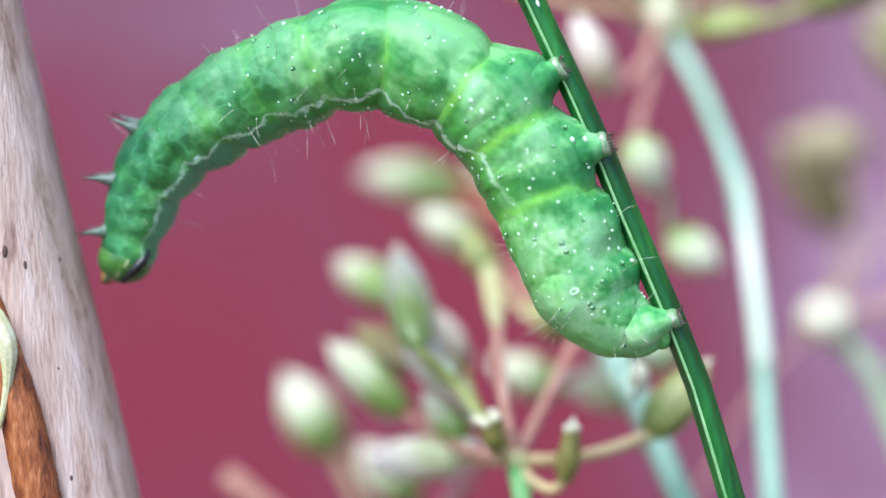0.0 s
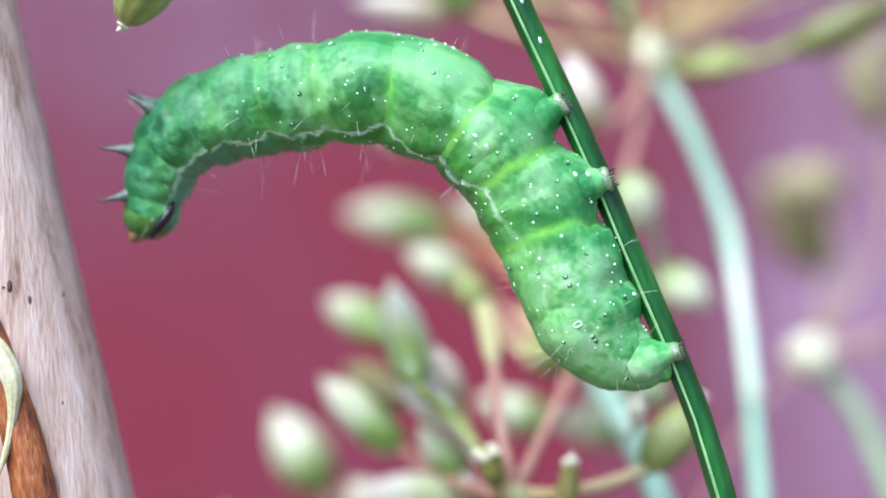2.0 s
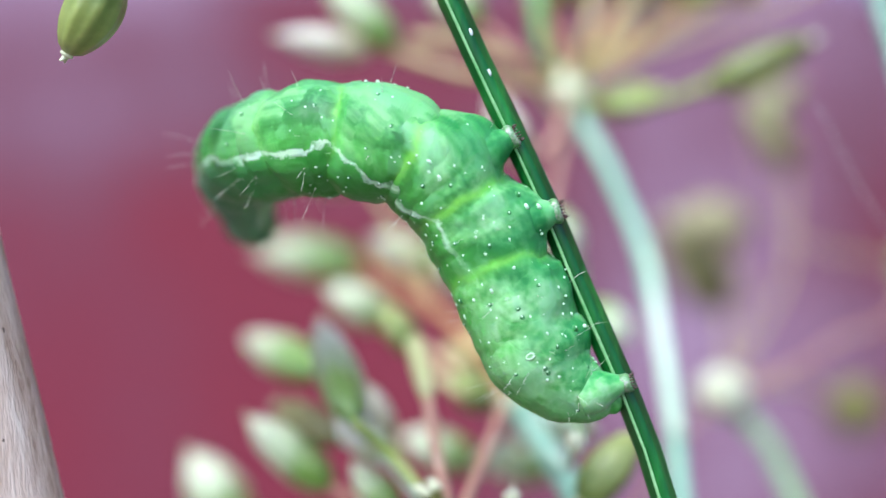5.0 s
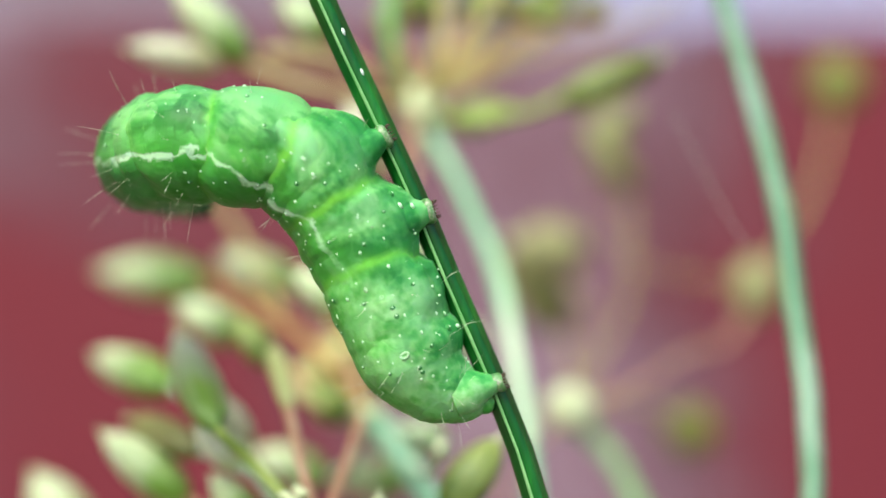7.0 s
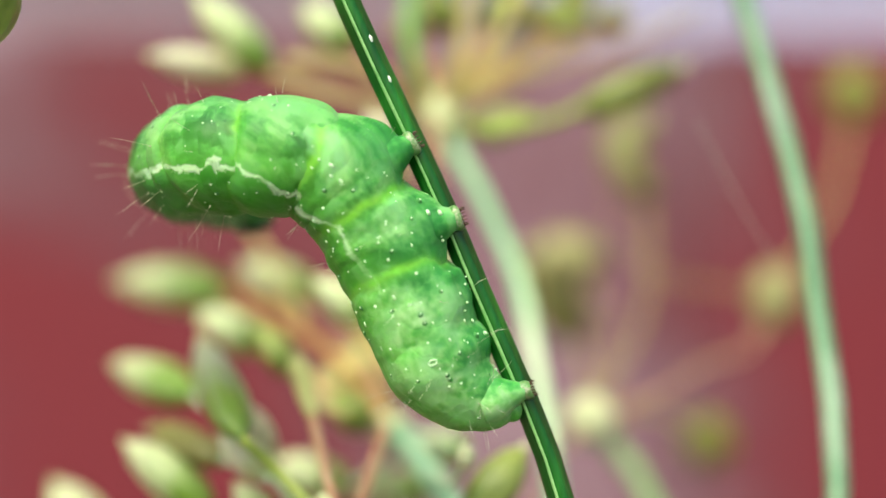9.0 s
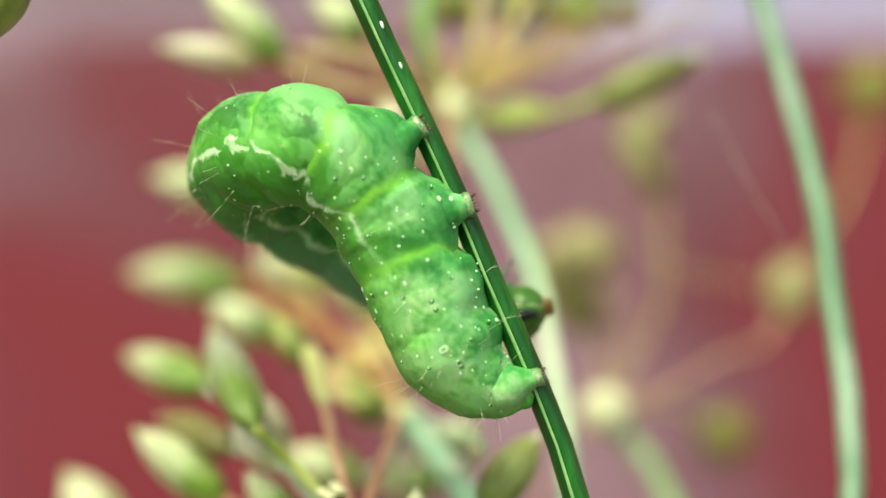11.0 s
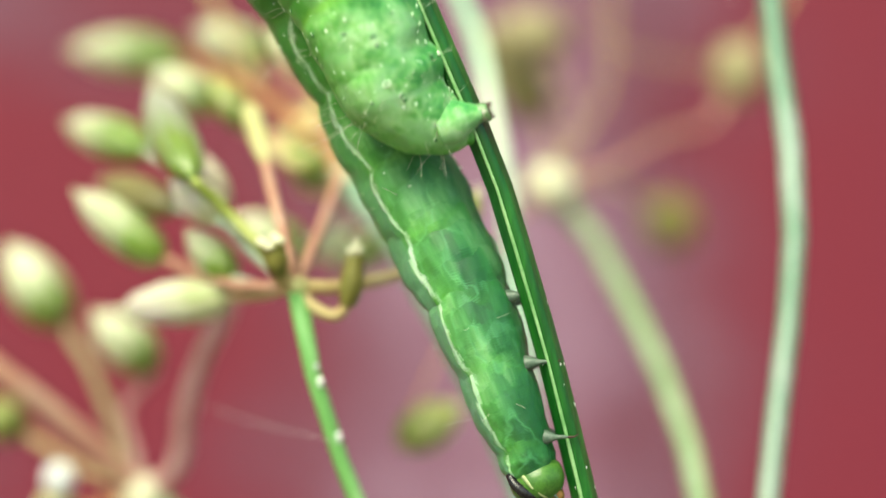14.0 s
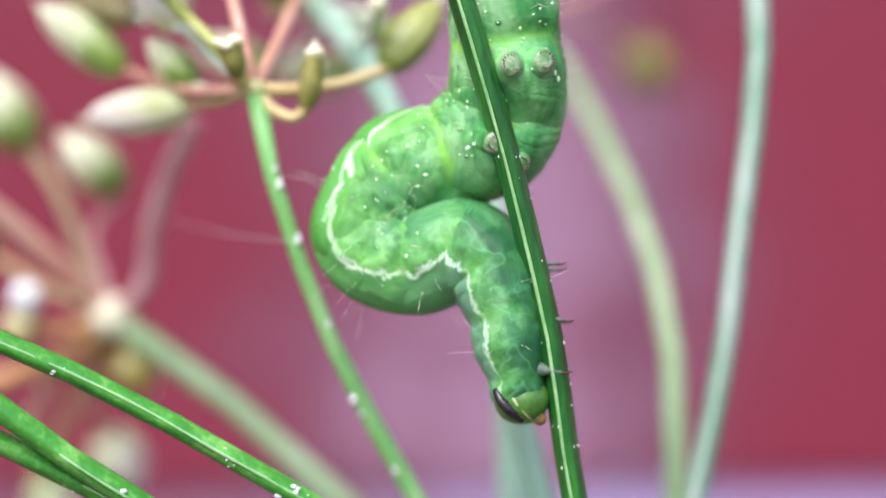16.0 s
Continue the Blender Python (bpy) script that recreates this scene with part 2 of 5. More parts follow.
def block_material():
    """Red paint that turns mauve in broad upright streaks."""
    m, n, l, b = mat("red_painted_block", 0.75)
    c = world_pos(n)
    sep = n.new("ShaderNodeSeparateXYZ")
    l.new(c, sep.inputs[0])
    far = math_node(n, l, "MULTIPLY", math_node(n, l, "MAXIMUM", math_node(n, l, "SUBTRACT", math_node(n, l, "ABSOLUTE", sep.outputs[0]), 0.25), 0.0), math_node(n, l, "SUBTRACT", noise_node(n, l, c, 400, 2), 0.3))
    wave = math_node(n, l, "COSINE", math_node(n, l, "MULTIPLY", math_node(n, l, "ADD", math_node(n, l, "SUBTRACT", sep.outputs[0], 0.056), far), 2 * math.pi / 0.235))
    big = noise_node(n, l, c, 150, 3)
    fine = noise_node(n, l, c, 6, 4)
    v = math_node(n, l, "MULTIPLY_ADD", math_node(n, l, "SUBTRACT", wave, 0.10), 0.185, math_node(n, l, "ADD", math_node(n, l, "MULTIPLY", big, 0.7), math_node(n, l, "MULTIPLY", fine, 0.3)))
    v = math_node(n, l, "MULTIPLY_ADD", math_node(n, l, "SUBTRACT", noise_node(n, l, c, 28, 3), 0.5), 0.30, v)
    # darker red towards the left
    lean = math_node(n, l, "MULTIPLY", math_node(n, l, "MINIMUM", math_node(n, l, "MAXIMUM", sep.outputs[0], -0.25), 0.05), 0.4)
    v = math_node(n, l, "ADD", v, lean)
    edge = n.new("ShaderNodeMapRange")
    edge.interpolation_type = "SMOOTHSTEP"
    edge.inputs[1].default_value, edge.inputs[2].default_value = 0.09, 0.17
    l.new(sep.outputs[0], edge.inputs[0])
    v = math_node(n, l, "MULTIPLY_ADD", edge.outputs[0], -0.08, v)
    rim = n.new("ShaderNodeMapRange")
    rim.interpolation_type = "SMOOTHSTEP"
    rim.inputs[1].default_value, rim.inputs[2].default_value = -0.09, -0.17
    l.new(sep.outputs[0], rim.inputs[0])
    v = math_node(n, l, "MULTIPLY_ADD", rim.outputs[0], -0.20, v)
    # weathered clouds that lie along the courses
    lay = n.new("ShaderNodeMapping")
    lay.inputs["Scale"].default_value = (1.0, 1.0, 2.4)
    l.new(c, lay.inputs["Vector"])
    v = math_node(n, l, "MULTIPLY_ADD", math_node(n, l, "SUBTRACT", noise_node(n, l, lay.outputs[0], 75, 3), 0.5), 0.38, v)
    # more mauve beside the bed joint
    bed = n.new("ShaderNodeMapRange")
    bed.interpolation_type = "SMOOTHERSTEP"
    bed.inputs[1].default_value, bed.inputs[2].default_value = 0.040, 0.008
    l.new(math_node(n, l, "ABSOLUTE", math_node(n, l, "SUBTRACT", sep.outputs[2], (JOINT_Z - 10) * MM)), bed.inputs[0])
    v = math_node(n, l, "MULTIPLY_ADD", bed.outputs[0], math_node(n, l, "MULTIPLY_ADD", noise_node(n, l, c, 45, 2), 0.5, -0.13), v)
    # more mauve above the middle of the left block
    side = n.new("ShaderNodeMapRange")
    side.interpolation_type = "SMOOTHSTEP"
    side.inputs[1].default_value, side.inputs[2].default_value = 0.02, -0.07
    l.new(sep.outputs[0], side.inputs[0])
    high = n.new("ShaderNodeMapRange")
    high.interpolation_type = "SMOOTHSTEP"
    high.inputs[1].default_value, high.inputs[2].default_value = -0.012, 0.040
    l.new(math_node(n, l, "MULTIPLY_ADD", math_node(n, l, "SUBTRACT", noise_node(n, l, c, 40, 2), 0.5), 0.06, sep.outputs[2]), high.inputs[0])
    v = math_node(n, l, "MULTIPLY_ADD", math_node(n, l, "MULTIPLY", side.outputs[0], high.outputs[0]), 0.18, v)
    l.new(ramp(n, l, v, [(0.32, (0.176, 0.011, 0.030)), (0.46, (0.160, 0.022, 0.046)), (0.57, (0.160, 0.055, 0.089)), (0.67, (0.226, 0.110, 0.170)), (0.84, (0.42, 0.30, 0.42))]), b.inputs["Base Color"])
    bump(n, l, b, fine, 0.5, 0.6)
    return m


def mortar_material():
    """Pale lavender lime joint, duller mauve towards the left."""
    m, n, l, b = mat("pale_mortar", 0.9)
    c = world_pos(n)
    sep = n.new("ShaderNodeSeparateXYZ")
    l.new(c, sep.inputs[0])
    leftward = n.new("ShaderNodeMapRange")
    leftward.interpolation_type = "SMOOTHSTEP"
    leftward.inputs[1].default_value, leftward.inputs[2].default_value = 0.09, 0.0
    l.new(math_node(n, l, "MULTIPLY_ADD", math_node(n, l, "SUBTRACT", noise_node(n, l, c, 90, 2), 0.5), 0.12, sep.outputs[0]), leftward.inputs[0])
    fine = noise_node(n, l, c, 4, 4)
    lavender_ramp = ramp(n, l, fine, [(0.3, (0.50, 0.48, 0.86)), (0.7, (0.66, 0.64, 1.0))])
    mauve_ramp = ramp(n, l, fine, [(0.3, (0.23, 0.14, 0.19)), (0.7, (0.36, 0.25, 0.31))])
    l.new(mix(n, l, math_node(n, l, "MULTIPLY", leftward.outputs[0], 0.85), lavender_ramp, mauve_ramp), b.inputs["Base Color"])
    bump(n, l, b, fine, 0.6, 0.8)
    return m


M = {
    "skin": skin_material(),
    "dot": noisy("white_wart", [(0.3, (0.54, 0.84, 0.50)), (0.7, (0.80, 0.97, 0.76))], 0.3, 0.1, 0.4),
    "wart": noisy("dark_wart", [(0.3, (0.035, 0.20, 0.045)), (0.7, (0.075, 0.30, 0.080))], 0.3, 0.1, 0.55, 0.2, 0.03, 0.3, 0.3),
    "bristle": noisy("bristle", [(0.3, (0.50, 0.52, 0.38)), (0.7, (0.72, 0.72, 0.60))], 0.5, 0.2, 0.35),
    "pad": noisy("foot_pad", [(0.3, (0.08, 0.22, 0.06)), (0.49, (0.15, 0.30, 0.12)), (0.59, (0.31, 0.38, 0.25)), (0.72, (0.56, 0.54, 0.48))], 0.3, 0.12, 0.3, 0.4, 0.05, 0.4, 0.4),
    "hook": noisy("dark_hook", [(0.3, (0.04, 0.02, 0.015)), (0.7, (0.12, 0.06, 0.045))], 0.2, 0.08, 0.3),
    "leg": noisy("jointed_leg", [(0.3, (0.04, 0.09, 0.05)), (0.5, (0.08, 0.13, 0.09)), (0.7, (0.18, 0.22, 0.18))], 0.3, 0.1, 0.40),
    "head": noisy("head_capsule", [(0.3, (0.030, 0.12, 0.018)), (0.7, (0.10, 0.24, 0.04))], 0.6, 0.15, 0.28, 0.2, 0.03, 0.2, 0.3),
    "black": noisy("black_band", [(0.3, (0.006, 0.006, 0.007)), (0.7, (0.02, 0.02, 0.022))], 0.3, 0.1, 0.2),
    "cream": noisy("cream_band", [(0.3, (0.28, 0.36, 0.14)), (0.7, (0.50, 0.56, 0.32))], 0.3, 0.1, 0.3),
    "jaw": noisy("jaw", [(0.3, (0.18, 0.08, 0.02)), (0.7, (0.36, 0.22, 0.06))], 0.3, 0.1, 0.3),
    "grass": noisy("grass_green", [(0.3, (0.004, 0.046, 0.007)), (0.5, (0.009, 0.10, 0.013)), (0.70, (0.034, 0.22, 0.028))], 2.0, 0.3, 0.32, 0.4, 0.05, 0, 0.3, True, (1, 1, 0.15)),
    "blade": noisy("blade_green", [(0.3, (0.020, 0.15, 0.014)), (0.5, (0.050, 0.27, 0.030)), (0.70, (0.20, 0.50, 0.11))], 1.5, 0.3, 0.35, 0.35, 0.05),
    "ridge": noisy("grass_ridge", [(0.3, (0.12, 0.34, 0.10)), (0.7, (0.36, 0.58, 0.28))], 1.5, 0.3, 0.35),
    "speck": noisy("white_speck", [(0.3, (0.7, 0.75, 0.72)), (0.7, (0.9, 0.92, 0.9))], 0.2, 0.08, 0.4),
    "teal": noisy("bloomy_stem", [(0.3, (0.07, 0.17, 0.11)), (0.46, (0.12, 0.25, 0.165)), (0.56, (0.20, 0.33, 0.25)), (0.68, (0.40, 0.49, 0.44))], 3.0, 0.4, 0.5, 0.2, 0.05, 0, 0.3, True, (1, 1, 0.2)),
    "stem": noisy("pale_stem", [(0.3, (0.44, 0.64, 0.42)), (0.5, (0.64, 0.80, 0.60)), (0.72, (0.84, 0.91, 0.78))], 3.0, 0.4, 0.5, 0.2, 0.05, 0, 0.3, True, (1, 1, 0.2)),
    "mint": noisy("mint_stem", [(0.3, (0.24, 0.48, 0.31)), (0.5, (0.36, 0.62, 0.43)), (0.72, (0.58, 0.78, 0.60))], 3.0, 0.4, 0.5, 0.2, 0.05, 0, 0.3, True, (1, 1, 0.2)),
    "dull_mint": noisy("dull_mint_stem", [(0.3, (0.16, 0.33, 0.22)), (0.5, (0.25, 0.44, 0.31)), (0.72, (0.46, 0.62, 0.49))], 3.0, 0.4, 0.5, 0.2, 0.05, 0, 0.3, True, (1, 1, 0.2)),
    "sage": noisy("sage_stem", [(0.3, (0.17, 0.30, 0.13)), (0.5, (0.26, 0.40, 0.20)), (0.72, (0.46, 0.57, 0.38))], 3.0, 0.4, 0.5, 0.2, 0.05, 0, 0.3, True, (1, 1, 0.2)),
    "fresh": noisy("fresh_stem", [(0.3, (0.10, 0.32, 0.07)), (0.5, (0.18, 0.44, 0.13)), (0.72, (0.38, 0.60, 0.30))], 2.0, 0.3, 0.4, 0.3, 0.05, 0, 0.3, True, (1, 1, 0.2)),
    "lime": noisy("yellow_green_ray", [(0.3, (0.18, 0.26, 0.035)), (0.5, (0.30, 0.37, 0.07)), (0.72, (0.50, 0.54, 0.20))], 2.0, 0.3, 0.45),
    "pink": noisy("pink_ray", [(0.3, (0.42, 0.20, 0.14)), (0.5, (0.58, 0.32, 0.22)), (0.72, (0.66, 0.48, 0.36))], 2.0, 0.3, 0.5),
    "mauve_ray": noisy("mauve_ray", [(0.3, (0.42, 0.21, 0.19)), (0.5, (0.54, 0.30, 0.28)), (0.72, (0.64, 0.43, 0.41))], 2.0, 0.3, 0.5),
    "rust_ray": noisy("orange_ray", [(0.3, (0.46, 0.22, 0.07)), (0.5, (0.60, 0.32, 0.12)), (0.72, (0.70, 0.46, 0.22))], 2.0, 0.3, 0.5),
    "ochre": noisy("ochre_ray", [(0.3, (0.42, 0.30, 0.12)), (0.5, (0.56, 0.44, 0.20)), (0.72, (0.68, 0.60, 0.34))], 2.0, 0.3, 0.5),
    "seed": seed_material("fruit", (0.82, 0.83, 0.60), (0.15, 0.28, 0.012), 0.4),
    "seed_o": seed_material("grey_tipped_fruit", (0.40, 0.44, 0.36), (0.14, 0.24, 0.014), 0.7),
    "seed_y": seed_material("olive_yellow_fruit", (0.42, 0.35, 0.07), (0.16, 0.15, 0.012)),
    "seed_d": seed_material("olive_brown_fruit", (0.11, 0.115, 0.008), (0.17, 0.20, 0.035), 0.15),
    "seed_l": seed_material("straw_yellow_fruit", (0.64, 0.58, 0.26), (0.32, 0.30, 0.07)),
    "seed_w": seed_material("whitish_fruit", (0.94, 0.87, 0.80), (0.50, 0.58, 0.26), 0.3),
    "seed_g": seed_material("green_fruit", (0.34, 0.38, 0.09), (0.12, 0.17, 0.014), 0.45),
    "seed_p": seed_material("pinkish_fruit", (0.74, 0.68, 0.56), (0.42, 0.36, 0.20), 0.4),
    "seed_f": seed_material("fawn_fruit", (0.27, 0.25, 0.10), (0.19, 0.17, 0.05), 0.15),
    "node": noisy("umbel_centre", [(0.3, (0.60, 0.61, 0.36)), (0.7, (0.90, 0.89, 0.66))], 0.8, 0.2, 0.5),
    "fawn": noisy("fawn_head", [(0.3, (0.26, 0.23, 0.10)), (0.7, (0.42, 0.37, 0.20))], 0.8, 0.2, 0.5),
    "olive": noisy("olive_bud", [(0.3, (0.13, 0.13, 0.022)), (0.7, (0.30, 0.28, 0.07))], 0.8, 0.2, 0.5),
    "wood": noisy("dry_stick", [(0.34, (0.28, 0.17, 0.12)), (0.45, (0.50, 0.36, 0.28)), (0.56, (0.61, 0.47, 0.39)), (0.7, (0.74, 0.62, 0.53))], 0.9, 0.16, 0.7, 0.7, 0.14, 0, 0.3, True, (1, 1, 0.10)),
    "rust": noisy("rusty_bark", [(0.34, (0.045, 0.012, 0.006)), (0.46, (0.22, 0.060, 0.014)), (0.56, (0.36, 0.12, 0.030)), (0.70, (0.56, 0.30, 0.14))], 0.7, 0.15, 0.5, 0.7, 0.15, 0, 0.3, True, (1, 1, 0.25)),
    "fleck": noisy("dark_fleck", [(0.3, (0.05, 0.025, 0.02)), (0.7, (0.12, 0.07, 0.05))], 0.4, 0.1, 0.7),
    "husk": noisy("dry_husk", [(0.3, (0.40, 0.42, 0.14)), (0.7, (0.70, 0.68, 0.36))], 0.8, 0.2, 0.5),
    "straw": noisy("pale_straw_husk", [(0.3, (0.50, 0.50, 0.20)), (0.5, (0.66, 0.65, 0.38)), (0.7, (0.82, 0.80, 0.60))], 0.6, 0.15, 0.5),
    "block": block_material(),
    "mortar": mortar_material(),
    "soil": noisy("garden_soil", [(0.3, (0.05, 0.035, 0.025)), (0.7, (0.14, 0.10, 0.075))], 60, 5, 0.95, 0.8, 3.0, 0, 0.3, False),
}


# ---- mesh helpers; lengths in millimetres ----
def to_mesh(name, verts, faces, mats, smooth=True, index=None, attrs=None):
    me = bpy.data.meshes.new(name)
    me.from_pydata([(x * MM, y * MM, z * MM) for x, y, z in verts], [], faces)
    for m in mats:
        me.materials.append(m)
    if index:
        me.polygons.foreach_set("material_index", index)
    me.polygons.foreach_set("use_smooth", [smooth] * len(me.polygons))
    for key, vals in (attrs or {}).items():
        if key == "rest":
            me.attributes.new(key, "FLOAT_VECTOR", "POINT").data.foreach_set("vector", vals)
        else:
            me.attributes.new(key, "FLOAT", "POINT").data.foreach_set("value", vals)
    me.update()
    return me


def part(name, me, parent, label="", at=None):
    ob = new(name, me)
    ob.parent = parent
    if at is not None:
        ob.matrix_basis = at
    return tagged(ob, label)


def root(name, at, label, category, group=""):
    ob = new(name)
    ob.location = [a * MM for a in at]
    ob.empty_display_size = 0.002
    return tagged(ob, label, category, group)


def spline(pts, n):
    """n points of a smooth curve through pts, spaced by chord length."""
    p = [np.array(q, float) for q in pts]
    u = np.concatenate([[0], np.cumsum([max(1e-6, np.linalg.norm(b[:3] - a[:3])) for a, b in zip(p, p[1:])])])
    return [curve_at(u, p, t) for t in np.linspace(0, u[-1], n)]


def slopes(u, p):
    k = len(p)
    out = []
    for i in range(k):
        if i == 0:
            out.append((p[1] - p[0]) / (u[1] - u[0]))
        elif i == k - 1:
            out.append((p[-1] - p[-2]) / (u[-1] - u[-2]))
        else:
            a, b = u[i] - u[i - 1], u[i + 1] - u[i]
            out.append(((p[i] - p[i - 1]) / a * b + (p[i + 1] - p[i]) / b * a) / (a + b))
    return out


def curve_at(u, p, t, m=None):
    m = m or slopes(u, p)
    i = int(min(max(np.searchsorted(u, t) - 1, 0), len(u) - 2))
    h = u[i + 1] - u[i]
    s = (t - u[i]) / h
    a, b = 2 * s**3 - 3 * s**2 + 1, s**3 - 2 * s**2 + s
    return a * p[i] + b * h * m[i] + (1 - a) * p[i + 1] + (s**3 - s**2) * h * m[i + 1]


def tube(pts, origin=(0, 0, 0), n=24, sides=10, ribs=0, rib_depth=0.0, wobble=0.0, cap=True, seed=0):
    """Verts and faces of a stem through pts, each (x, y, z, radius)."""
    rnd = random.Random(seed)
    path = spline(pts, n)
    verts, faces = [], []
    side = Vector((0, -1, 0))
    for i, q in enumerate(path):
        a, b = path[max(i - 1, 0)], path[min(i + 1, n - 1)]
        tan = Vector((b - a)[:3]).normalized()
        e1 = (side - tan * side.dot(tan))
        if e1.length < 0.05:
            e1 = Vector((1, 0, 0)) - tan * tan.x
        e1.normalize()
        e2 = tan.cross(e1)
        w = 1 + wobble * (rnd.random() - 0.5)
        for k in range(sides):
            an = 2 * math.pi * k / sides
            r = q[3] * w * (1 + rib_depth * math.cos(ribs * an))
            v = Vector(q[:3]) + (e1 * math.cos(an) + e2 * math.sin(an)) * r
            verts.append(tuple(v - Vector(origin)))
    for i in range(n - 1):
        for k in range(sides):
            a, b = i * sides + k, i * sides + (k + 1) % sides
            faces.append((a, b, b + sides, a + sides))
    if cap:
        faces.append(tuple(range(sides - 1, -1, -1)))
        faces.append(tuple(range((n - 1) * sides, n * sides)))
    return verts, faces


def add(acc, more, mi=0):
    v, f, idx = acc
    off = len(v)
    v.extend(more[0])
    f.extend([tuple(i + off for i in q) for q in more[1]])
    idx.extend([mi] * len(more[1]))


def ball(c, r, n=8, m=6, sq=(1, 1, 1)):
    """A small rounded lump at c."""
    v = [(c[0], c[1], c[2] + r * sq[2])]
    for j in range(1, m):
        ph = math.pi * j / m
        for k in range(n):
            a = 2 * math.pi * k / n
            v.append((c[0] + r * sq[0] * math.sin(ph) * math.cos(a), c[1] + r * sq[1] * math.sin(ph) * math.sin(a), c[2] + r * sq[2] * math.cos(ph)))
    v.append((c[0], c[1], c[2] - r * sq[2]))
    f = [(0, 1 + k, 1 + (k + 1) % n) for k in range(n)]
    for j in range(m - 2):
        for k in range(n):
            a, b = 1 + j * n + k, 1 + j * n + (k + 1) % n
            f.append((a, a + n, b + n, b))
    last = 1 + (m - 2) * n
    f += [(last + (k + 1) % n, last + k, len(v) - 1) for k in range(n)]
    return v, f


def stem_part(name, pts, parent, m, label="", n=24, sides=10, ribs=0, depth=0.0, wobble=0.04, seed=0):
    o = tuple(a / MM for a in parent.location)
    v, f = tube(pts, o, n, sides, ribs, depth, wobble, True, seed)
    return part(name, to_mesh(name, v, f, [m]), parent, label)


def w(p, r):
    return (*p, r)


GROUND = -350.0

# ---- setting ----
gv, gf = [], []
for i in range(41):
    for j in range(41):
        x, y = (i - 20) / 20, (j - 20) / 20
        gx, gy = 60000 * x * abs(x) ** 3, 60000 * y * abs(y) ** 3
        gv.append((gx, gy, GROUND - 2 + 6 * (noise.noise((gx / 90, gy / 90, 0)) if abs(gx) < 2000 else 0)))
for i in range(40):
    for j in range(40):
        a = i * 41 + j
        gf.append((a, a + 41, a + 42, a + 1))
tagged(new("ground", to_mesh("ground", gv, gf, [M["soil"]])), "dark bare garden soil at the foot of the wall", "ground", kind="structure")

WALL_Y = 500.0
BH, BL, JW, VW = 226.0, 436.0, 20.0, 0.8


def block_mesh():
    bm = bmesh.new()
    bmesh.ops.create_cube(bm, size=1.0)
    bmesh.ops.scale(bm, vec=(BL * MM, 90 * MM, BH * MM), verts=bm.verts)
    bmesh.ops.bevel(bm, geom=list(bm.edges), offset=4 * MM, segments=2, affect="EDGES")
    me = bpy.data.meshes.new("block")
    bm.to_mesh(me)
    bm.free()
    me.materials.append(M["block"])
    return me


def wall():
    rows_n = 10
    z0 = JOINT_Z - (BH + JW) * 3 - JW / 2
    top = z0 + rows_n * (BH + JW)
    v = [(x, y, z) for z in (GROUND - 20, top) for x, y in ((-2380, WALL_Y + 8), (2600, WALL_Y + 8), (2600, WALL_Y + 95), (-2380, WALL_Y + 95))]
    f = [(3, 2, 1, 0), (4, 5, 6, 7), (0, 1, 5, 4), (1, 2, 6, 5), (2, 3, 7, 6), (3, 0, 4, 7)]
    wl = tagged(new("wall_back", to_mesh("wall_back", v, f, [M["mortar"]], smooth=False)), "red painted block wall with pale mortar joints", "wall", kind="structure")
    me = block_mesh()
    rnd = random.Random(4)
    for r in range(rows_n):
        z = z0 + r * (BH + JW) + JW / 2 + BH / 2
        if z + BH / 2 > top:
            continue
        shift = 0 if r % 2 == 0 else (BL + VW) / 2
        for c in range(-6, 6):
            x = JOINT_X + VW / 2 + BL / 2 + c * (BL + VW) + shift
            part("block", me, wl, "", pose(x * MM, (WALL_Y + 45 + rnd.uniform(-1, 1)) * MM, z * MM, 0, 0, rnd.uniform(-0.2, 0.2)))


wall()


# ---- plants ----
def seed_mesh(mat_key, length=3.6, width=1.8, ribs=9):
    """A ribbed oval fruit along +X from its base at the origin."""
    n, s = 13, 4 * ribs
    v, f, rib = [], [], []
    for i in range(n):
        u = i / (n - 1)
        r = width / 2 * (max(0.0, math.sin(math.pi * u ** 0.9)) ** 0.55) * (1 - 0.10 * u) + 0.05
        for k in range(s):
            a = 2 * math.pi * k / s
            c = 0.5 + 0.5 * math.cos(ribs * a)
            rr = r * (0.93 + 0.09 * c)
            v.append((length * u, rr * math.cos(a) * 1.0, rr * math.sin(a) * 0.85))
            rib.append(0.36 * c + 1.12 * u - 0.42)
    for i in range(n - 1):
        for k in range(s):
            a, b = i * s + k, i * s + (k + 1) % s
            f.append((a, b, b + s, a + s))
    f.append(tuple(range(s - 1, -1, -1)))
    f.append(tuple(range((n - 1) * s, n * s)))
    return to_mesh("seed", v, f, [M[mat_key]], attrs={"rib": rib})


SEEDS = {k: seed_mesh(k) for k in ("seed", "seed_l", "seed_d", "seed_o", "seed_y", "seed_w", "seed_g", "seed_p", "seed_f")}
tv, tf, ti_ = [], [], []
for sgn in (-1, 1):
    add((tv, tf, ti_), tube([(0, 0, 0, 0.16), (0.25, 0.06 * sgn, 0, 0.11), (0.45, 0.22 * sgn, 0, 0.04)], n=5, sides=6))
add((tv, tf, ti_), ball((0, 0, 0), 0.28, 8, 5, (0.6, 1, 1)))
TIP = to_mesh("tip", tv, tf, [M["node"]])


